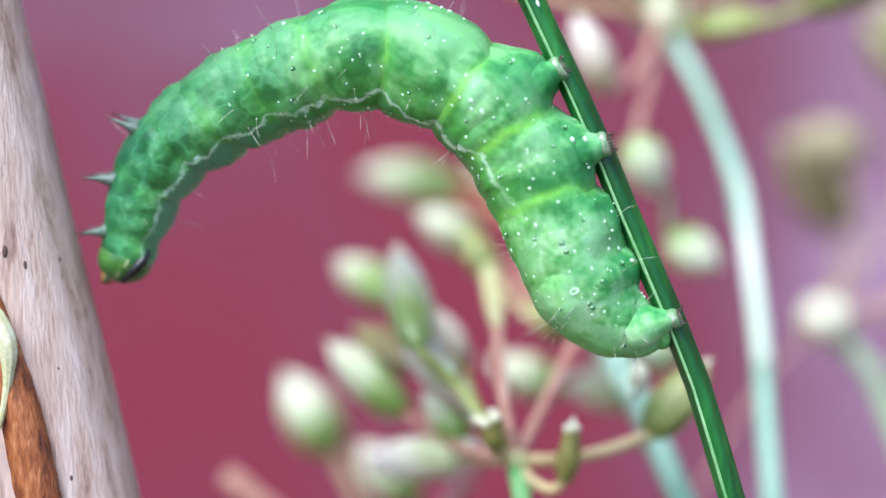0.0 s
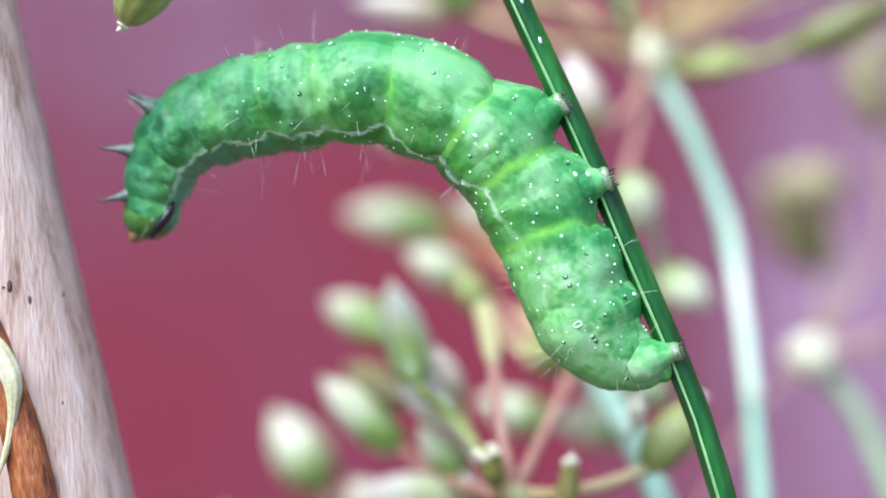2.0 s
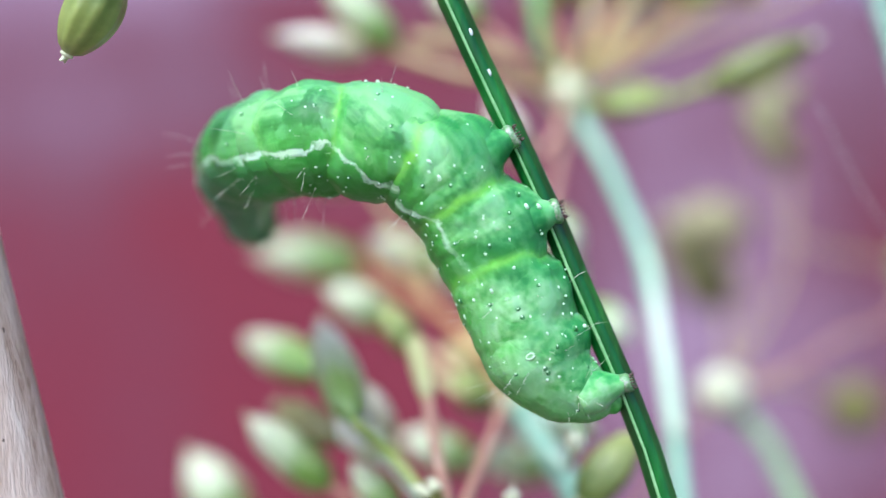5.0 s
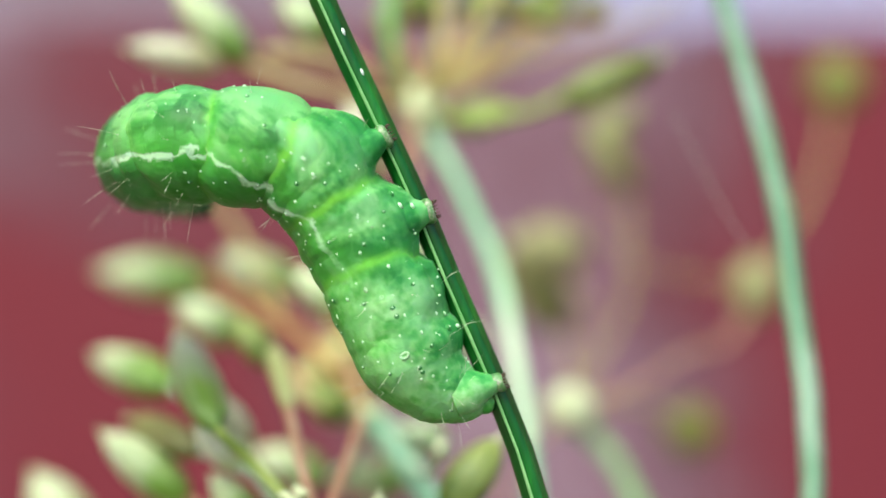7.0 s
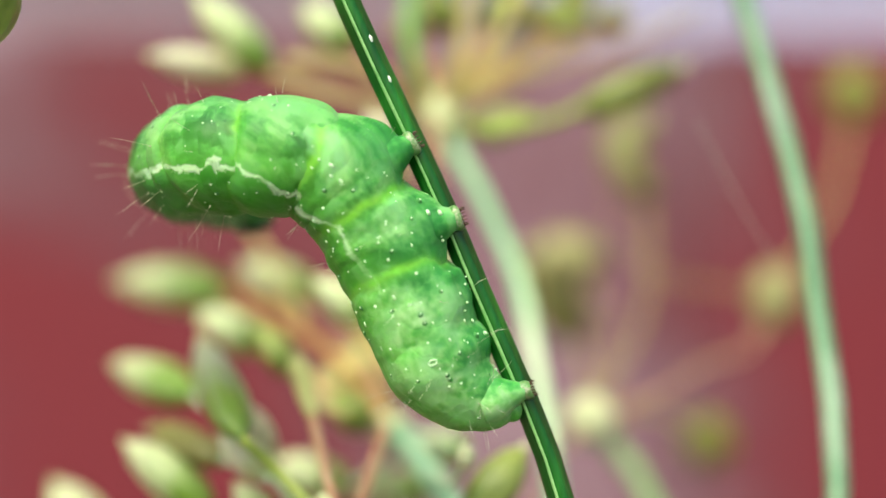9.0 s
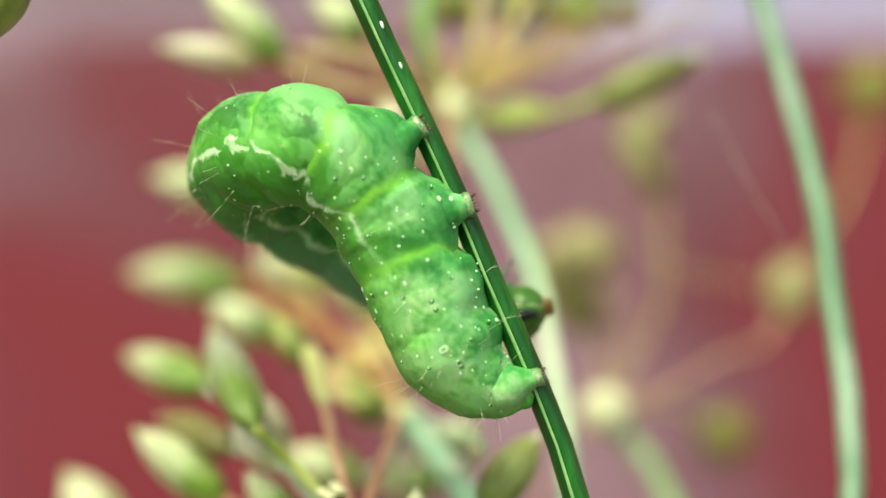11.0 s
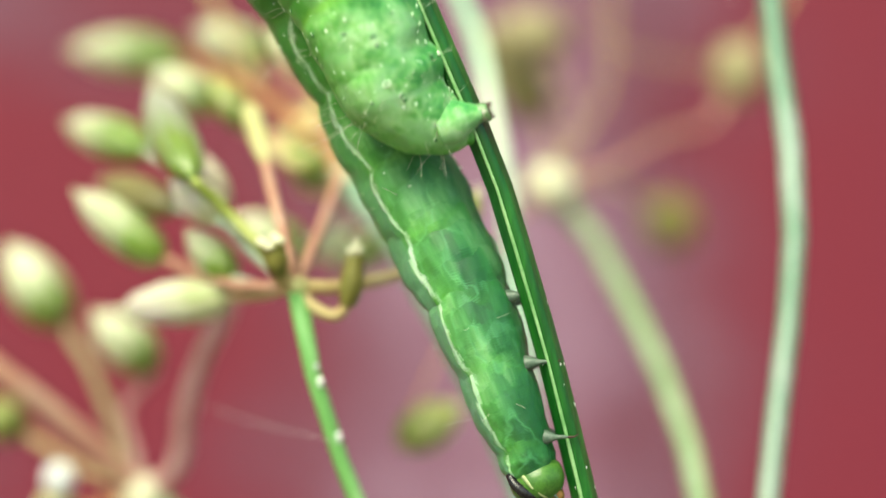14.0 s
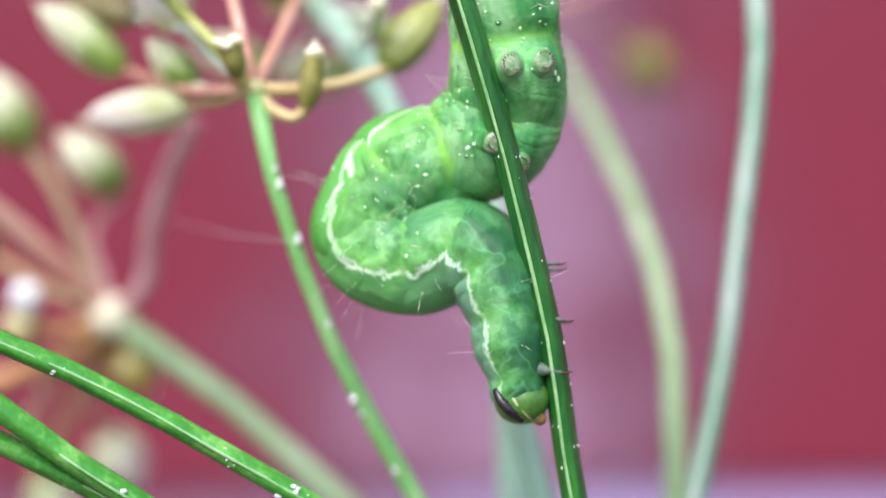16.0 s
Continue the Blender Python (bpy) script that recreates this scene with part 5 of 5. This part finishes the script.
    shape(16, [(2.93, 4.51, -13.97), (1.62, 4.02, -16.72), (3.71, 3.21, -17.84), (6.01, 2.43, -16.98), (7.21, 1.56, -17.99), (7.77, 0.97, -19.86), (8.08, 0.58, -21.90), (8.48, 0.20, -24.26)],
          [(7.60, 3.00, 0.54), (7.66, 3.00, -1.22), (7.74, 3.20, -3.62), (7.99, 3.00, -7.70), (7.97, 3.00, -10.91), (5.95, 3.60, -13.00)], back=(-0.3, 0.95, 0.0), twist=-60)


body_shapes()
REST = [r for r in SHAPES if r[0] == 7.0][0]


def fold_sway(an, k):
    """How far a fold wanders along the body at the angle an."""
    return 0.18 * math.sin(2 * an + k) + 0.30 * noise.noise((2.2 * math.cos(an), 2.2 * math.sin(an), 3.7 * k))


def body_surface(s, an):
    """Distance of the skin from the body's axis at s along and an round the body."""
    d = min(abs(s - q) for q in FOLDS)
    k = min(range(len(FOLDS)), key=lambda q: abs(s - FOLDS[q]))
    y, z = math.cos(an), math.sin(an)
    deep = (0.055 if s > 16 else 0.032) + (0.055 * max(0.0, z) if s > 14 else 0.0) + (0.09 * max(0.0, -z) if 7 < s < 15 else 0.0)
    # the folds run a little aslant and are deepest on the back and flank
    d = abs(s - FOLDS[k] - fold_sway(an, k))
    r = body_radius(s) * (1 - deep * math.exp(-((d / 0.55) ** 2)) * (1.0 + 0.5 * max(0.0, -z - 0.4)))
    r *= 1 - (0.006 if s < 9 else 0.016) * math.exp(-(((d - 1.0) / 0.3) ** 2))
    r *= 1 + 0.055 * noise.noise((s * 0.55, y * 1.5, z * 1.5 + 7)) + 0.030 * noise.noise((s * 1.6, y * 3.5 + 3, z * 3.5)) - (0.010 if s > 9 else 0.004) * abs(math.cos(s * 3.9 + 1.2 * noise.noise((s, y * 2, z * 2)))) ** 8
    if s > 17.5:
        k = min(1.0, (s - 17.5) / 3)
        r *= 1 + k * (0.055 * noise.noise((s * 1.25, y * 2.2 + 9, z * 2.2)) + 0.030 * noise.noise((s * 2.6, y * 2.4, z * 2.4 + 5)) - 0.014 * abs(math.sin(s * 3.6 + 0.8 * noise.noise((s, y * 2, z * 2)))) ** 6)
    # flatter belly over the clasping feet, and the lobes that carry them
    if z < 0:
        r *= 1 - z * z * (0.06 + 0.13 * math.exp(-(((s - 11.3) / 4.0) ** 4))) * min(1.0, max(0.0, (s - 4) / 3)) * min(1.0, max(0.0, (18 - s) / 4))
    da = (an - 1.5 * math.pi + math.pi) % (2 * math.pi) - math.pi
    for sp, amp, wide in ((12.3, 0.85, 0.75), (9.3, 0.95, 0.80), (0.9, 0.22, 0.60)):
        near = math.exp(-(((s - sp) / wide) ** 2))
        if near > 0.01:
            r += amp * near * (0.55 * math.exp(-(((da - 0.26) / 0.34) ** 2)) + 0.55 * math.exp(-(((da + 0.26) / 0.34) ** 2)))
            r += 0.30 * amp * math.exp(-(((s - sp) / (wide * 1.7)) ** 2)) * math.exp(-((da / 0.8) ** 2))
    # soft lobes of the belly between the clasping feet
    for sp in (3.7, 6.3):
        r += 0.30 * math.exp(-(((s - sp) / 1.1) ** 2)) * math.exp(-((da / 0.7) ** 2))
    # a soft ridge under the side line
    return r * (1 + 0.02 * math.exp(-(((z - 0.55) / 0.12) ** 2)))


def ring_mesh(s, r, pitch, has_line, rnd, dots, warts):
    """One body ring along x: a slice of the skin, rounded off inside its neighbours."""
    n, s_n = 27, 48
    half = min(1.95, r * 1.15)
    round_off = 3.4 if s < 21 else 2.7
    v, f, idx, fold, line, fr, lh = [], [], [], [], [], [], []
    for i in range(n):
        a = -1 + 2 * i / (n - 1)
        cut = max(0.02, (1 - abs(a) ** round_off) ** (1 / round_off))
        sa = s + a * half
        for k in range(s_n):
            an = 2 * math.pi * k / s_n
            y, z = math.cos(an), math.sin(an)
            rr = body_surface(sa, an) * cut * (0.96 if z < -0.8 else 1.0)
            v.append((a * half, y * rr, z * rr))
            q = min(range(len(FOLDS)), key=lambda e: abs(sa - FOLDS[e]))
            d = abs(sa - FOLDS[q] - fold_sway(an, q))
            fold.append(max(0.0, 1 - d / 0.7) ** 2.0 * (0.12 if sa < 6.4 else 1.0 if sa < 15 else 0.75 if sa < 19 else 0.5))
            line.append(has_line * (1 - 0.75 * math.exp(-((d / 0.22) ** 2))))
            fr.append(min(1.0, max(0.0, (sa - 19.0) / 8)))
            lo = max([e for e in [-0.8] + FOLDS if e <= sa] or [-0.8])
            hi = min([e for e in FOLDS + [34.5] if e > sa])
            lh.append(float(np.interp(sa, LINE_S, LINE_H)) + 0.13 * math.sin(math.pi * (sa - lo) / (hi - lo)))
    for i in range(n - 1):
        for k in range(s_n):
            a, b = i * s_n + k, i * s_n + (k + 1) % s_n
            f.append((a, b, b + s_n, a + s_n))
            idx.append(0)
    f += [tuple(range(s_n - 1, -1, -1)), tuple(range((n - 1) * s_n, n * s_n))]
    idx += [0, 0]
    acc = (v, f, idx)
    turn = s / 0.27 * 2.4 + rnd.uniform(-0.6, 0.6)
    for q in range(dots):
        an = turn + 2 * math.pi * q / dots + rnd.uniform(-0.35, 0.35)
        x = rnd.uniform(-0.45, 0.45) * pitch
        k = body_surface(s + x, an)
        if s > 9 and abs(math.sin(an) - float(np.interp(s, LINE_S, LINE_H) - 0.03)) < 0.10:
            continue
        rad = rnd.choice((0.045, 0.055, 0.065, 0.075, 0.09))
        k -= rad * 0.55
        add(acc, ball((x, k * math.cos(an), k * math.sin(an)), rad, 7, 5, (rnd.choice((0.9, 1.0, 1.0, 1.1, 1.2, 1.3, 1.8)), 1, 1)), 1)
    # dark raised warts in rows, one pale point on each
    for wx, wan in warts:
        an = radians(wan)
        k = body_surface(s + wx, an)
        c, sn = math.cos(an), math.sin(an)
        add(acc, ball((wx, (k - 0.125) * c, (k - 0.125) * sn), 0.165, 10, 7), 2)
        add(acc, ball((wx + 0.03, (k + 0.02) * c, (k + 0.02) * sn), 0.045, 7, 5), 1)
    extra = len(v) - len(fold)
    return to_mesh("ring", v, f, [M["skin"], M["dot"], M["wart"]], index=idx, attrs={"fold": fold + [0.0] * extra, "line": line + [0.0] * extra, "front": fr + [0.0] * extra, "line_height": lh + [0.0] * extra,
                                             "rest": [c * MM for q in v for c in (q[0] + s, q[1], q[2])]})


def hair(parent, a, d, length, rnd):
    e = [a[i] + d[i] * length for i in range(3)]
    mid = [(a[i] + e[i]) / 2 + rnd.uniform(-0.04, 0.04) * length for i in range(3)]
    v, f = tube([(*a, 0.030), (*[p + 0.06 * (q - p) for p, q in zip(a, mid)], 0.017), (*mid, 0.011), (*e, 0.003)], n=8, sides=6)
    part("bristle", to_mesh("bristle", v, f, [M["bristle"]]), parent)


def leg(parent, r, sgn):
    """A jointed front leg with a dark claw."""
    a = [(-0.15, 0.60 * sgn, -r * 0.72, 0.42), (-0.05, 0.74 * sgn, -r * 0.95, 0.27), (0.05, 0.82 * sgn, -r - 0.25, 0.125), (0.12, 0.86 * sgn, -r - 0.50, 0.085), (0.20, 0.82 * sgn, -r - 0.72, 0.062)]
    v, f = tube(a, n=14, sides=12, ribs=0)
    lg = part("leg", to_mesh("leg", v, f, [M["leg"]]), parent, "jointed grey-green front leg")
    v, f = tube([(0.20, 0.82 * sgn, -r - 0.70, 0.064), (0.28, 0.76 * sgn, -r - 0.95, 0.048), (0.24, 0.60 * sgn, -r - 1.20, 0.015)], n=8, sides=8)
    part("claw", to_mesh("claw", v, f, [M["hook"]]), lg, "dark claw")


def proleg(parent, s, at, target, r, sgn, width, girth, flare):
    """A fleshy foot from the ring at pose at to the point target on the stalk."""
    inv = at.inverted()
    t = inv @ (Vector(target) * MM - Vector(HOME) * MM)
    t = t / MM
    b = Vector((0, 0.55 * sgn, -r * 0.25))
    d = t - b
    neck = lambda u: width * 0.95 + (girth - width * 0.95) * u
    if not flare:
        b = Vector((0, 0.45 * sgn, -r * 0.05))
        d = t - b
    p = [(*b, girth)] + [(*(b + d * u), neck(k * flare + (1 - flare) * q)) for u, k, q in ((0.40, 1.40, 0.86), (0.55, 1.18, 0.62), (0.68, 0.85, 0.40), (0.80, 0.50, 0.20), (0.91, 0.20, 0.06))] + [(*(b + d * 0.99), width * 1.0)]
    v, f = tube(p, n=22, sides=20, wobble=0.03)
    k = len(v)
    pl = part("proleg", to_mesh("proleg", v, f, [M["skin"]], attrs={"fold": [0.0] * k, "line": [0.0] * k, "front": [0.0] * k, "rest": [c * MM for q in v for c in (q[0] + s, q[1], q[2])]}), parent, "fleshy green foot clasping the stalk")
    L = max(d.length, 0.5)
    out = lambda mm: b + d * (0.97 + mm / L)
    v, f = tube([(*out(-0.30), width * 0.86), (*out(-0.12), width * 0.95), (*out(0.02), width * 1.02), (*out(0.16), width * 1.0), (*out(0.27), width * 0.80), (*out(0.33), width * 0.4), (*out(0.35), width * 0.1)], n=20, sides=20, wobble=0.05)
    mid = out(0.0)
    v = [(mid.x + (q[0] - mid.x) * 1.22, q[1] + 0.05 * width * math.sin(9 * (q[0] - mid.x) / width), q[2]) for q in v]
    part("pad", to_mesh("pad", v, f, [M["pad"]]), pl, "pale grey-green foot pad")
    # an arc of small hooks round the outer end of the pad
    n0 = d.normalized()
    e1 = (Vector((0, sgn, 0)) - n0 * n0.y * sgn).normalized()
    e2 = n0.cross(e1)
    acc = ([], [], [])
    for k in range(11):
        an = math.pi * (k / 10 - 0.5) * 1.3
        o = e1 * math.cos(an) + e2 * math.sin(an)
        root_p, knee, tip = out(0.26) + o * width * 0.66, out(0.40) + o * width * 0.86, out(0.54) + o * width * 0.80
        add(acc, tube([(*root_p, 0.035), (*knee, 0.030), (*tip, 0.008)], n=6, sides=5))
    part("hook_crown", to_mesh("hook_crown", acc[0], acc[1], [M["hook"]]), pl, "arc of small dark hooks")


def head_part(parent):
    acc = ([], [], [])
    n, m = 26, 18
    v, f = ball((0, 0, 0), 1.0, n, m)
    vv = []
    for x, y, z in v:
        groove = 1 - 0.08 * math.exp(-(y / 0.15) ** 2) * (1 if z > -0.2 else 0)
        vv.append((z * 1.1 + 0.1, y * 1.32 * groove, -x * 1.28 * groove - 0.1))
    f = [tuple(reversed(q)) for q in f]
    head = part("head", to_mesh("head", vv, f, [M["head"]]), parent, "shiny yellow-green head with a black side band")
    for sgn in (-1, 1):
        band = [(-0.6, 0.74 * sgn, 0.90, 0.16), (-0.1, 0.98 * sgn, 0.78, 0.22), (0.45, 0.98 * sgn, 0.44, 0.25), (0.95, 0.64 * sgn, 0.05, 0.18)]
        bv, bf = tube(band, n=14, sides=10)
        bv = [(x, y * 1.05, z * 1.05) for x, y, z in bv]
        part("band", to_mesh("band", bv, bf, [M["black"]]), head, "glossy black side band")
        band = [(-0.40, 1.14 * sgn, 0.38, 0.08), (0.2, 1.20 * sgn, 0.13, 0.10), (0.7, 0.99 * sgn, -0.18, 0.10), (1.02, 0.58 * sgn, -0.40, 0.07)]
        bv, bf = tube(band, n=12, sides=8)
        part("band", to_mesh("band", bv, bf, [M["cream"]]), head, "cream band beside the black one")
        jv, jf = tube([(0.80, 0.30 * sgn, -0.60, 0.36), (1.15, 0.24 * sgn, -0.78, 0.28), (1.25, 0.06 * sgn, -0.85, 0.06)], n=7, sides=8)
        part("jaw", to_mesh("jaw", jv, jf, [M["jaw"]]), head, "brown jaw")
        jv, jf = tube([(0.75, 0.55 * sgn, -0.5, 0.12), (1.0, 0.62 * sgn, -0.68, 0.08), (1.2, 0.62 * sgn, -0.74, 0.04)], n=6, sides=6)
        part("feeler", to_mesh("feeler", jv, jf, [M["leg"]]), head, "short feeler")
    return head


RINGS = []
# dark warts: place within the segment and angles from the flank
WART_ROWS = ((0.30, (72, -8)), (0.55, (20, -34)), (0.74, (52, -58)))


def ring_count(a, b):
    """Rings in the segment from a to b; closer where the body bends most."""
    return max(3, round((b - a) / (0.15 if a > 10 else 0.27)))


def pitch_u(s):
    """Half a ring's share of the segment it lies in."""
    b = [-0.8] + FOLDS
    k = max(i for i in range(len(b) - 1) if b[i] <= s)
    return 0.5 / ring_count(b[k], b[k + 1])


def caterpillar():
    rnd = random.Random(21)
    th = root("caterpillar", HOME, "bright green looper caterpillar with white dots, clasping a grass stalk", "caterpillar")
    bounds = [-0.8] + FOLDS
    places = []
    for a, b in zip(bounds, bounds[1:]):
        k = ring_count(a, b)
        for i in range(k):
            places.append((a + (b - a) * (i + 0.5) / k, (b - a) / k, (i + 0.5) / k))
    rest = body_frames(REST[1], [p[0] for p in places], *REST[2:])
    bylen = {}
    for (s, pitch, u), at in zip(places, rest):
        r = body_radius(s) * (1.0 - 0.06 * abs(2 * u - 1) ** 3)
        has = float(np.interp(s, [6, 8.5, 11, 19, 25, 28, 32], [0.05, 0.25, 0.95, 1.0, 1.0, 0.90, 0.65]))
        warts = []
        for slot, angles in WART_ROWS:
            if abs(u - slot) < pitch_u(s) and s < 23:
                warts += [(rnd.uniform(-0.4, 0.4) * pitch, e + rnd.uniform(-5, 5)) for q in angles for e in (q, 180 - q)]
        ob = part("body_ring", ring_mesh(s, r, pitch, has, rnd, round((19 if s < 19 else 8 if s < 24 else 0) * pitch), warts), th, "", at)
        RINGS.append((s, ob))
        bylen[s] = (ob, at, r)
        if abs(u - 0.5) < (0.035 if s > 10 else 0.06) or (18 < s < 25 and abs(u - 0.22) < 0.03):
            for an in (62, 118, 20, 160, -30, 210, 90, -65, 245):
                an += rnd.uniform(-14, 14)
                if rnd.random() < (0.5 if s < 24 else 0.35):
                    c, sn = math.cos(radians(an + rnd.uniform(-8, 8))), math.sin(radians(an))
                    hair(ob, (0, c * r * 0.98, sn * r * 0.98), (rnd.uniform(-0.35, 0.35), c, sn), rnd.uniform(0.7, 1.5) * (1.3 if s < 5 or 18 < s < 25 else 0.9), rnd)
    near = lambda s: bylen[min(bylen, key=lambda q: abs(q - s))]
    for s in (0.3, 1.3, 3.2):
        ob, at, r = near(s)
        for an in range(-20, 220, 34):
            c, sn = math.cos(radians(an + rnd.uniform(-8, 8))), math.sin(radians(an))
            hair(ob, (0, c * r * 0.98, sn * r * 0.98), (rnd.uniform(-0.7, 0.1), c, sn), rnd.uniform(0.8, 1.4), rnd)
    for s, target, width, girth, flare in ((12.3, (-0.63, 0.00, 8.95), 0.45, 0.90, 1.0), (9.3, (1.34, 0.00, 5.65), 0.47, 0.96, 1.0), (0.9, (4.41, 0.00, -1.93), 0.40, 1.05, 0.0)):
        ob, at, r = near(s)
        for sgn, dy in ((1, -0.75), (-1, 0.75)):
            # the side that faces the viewer at rest
            lat = (at.to_3x3() @ Vector((0, 1, 0))).y
            k = sgn if lat < 0 else -sgn
            proleg(ob, s, at, (target[0], target[1] + dy, target[2]), r, k, width, girth, flare)
    for s in (28.0, 30.0, 32.2):
        ob, at, r = near(s)
        leg(ob, r, 1), leg(ob, r, -1)
    # large breathing hole near the tail and smaller ones along the flank
    for s, rad in ((4.0, 0.17), (6.4, 0.07), (9.4, 0.07), (12.5, 0.07), (15.6, 0.07), (18.7, 0.07), (21.5, 0.06), (24.1, 0.06)):
        ob, at, r = near(s)
        for sgn in (1, -1):
            acc = ([], [], [])
            for k in range(12):
                an, bn = 2 * math.pi * k / 12, 2 * math.pi * (k + 1) / 12
                an2 = (an + bn) / 2
                q = [(rad * math.cos(a) * 0.65, sgn * r * 0.99, rad * math.sin(a) * 1.1, rad * 0.22) for a in (an, an2, bn)]
                add(acc, tube(q, n=3, sides=6))
            part("breathing_hole", to_mesh("breathing_hole", acc[0], acc[1], [M["dot"]]), ob, "small pale-rimmed breathing hole")
    hd = head_part(th)
    hd.matrix_basis = body_frames(REST[1], [33.1], *REST[2:])[0]
    RINGS.append((33.1, hd))
    return th


caterpillar()


def motions():
    places = [s for s, _ in RINGS]
    poses = [(t, body_frames(p, places, *turn)) for t, p, *turn in SHAPES]
    for i, (s, ob) in enumerate(RINGS):
        walk(ob, [(t, fr[i]) for t, fr in poses])


motions()
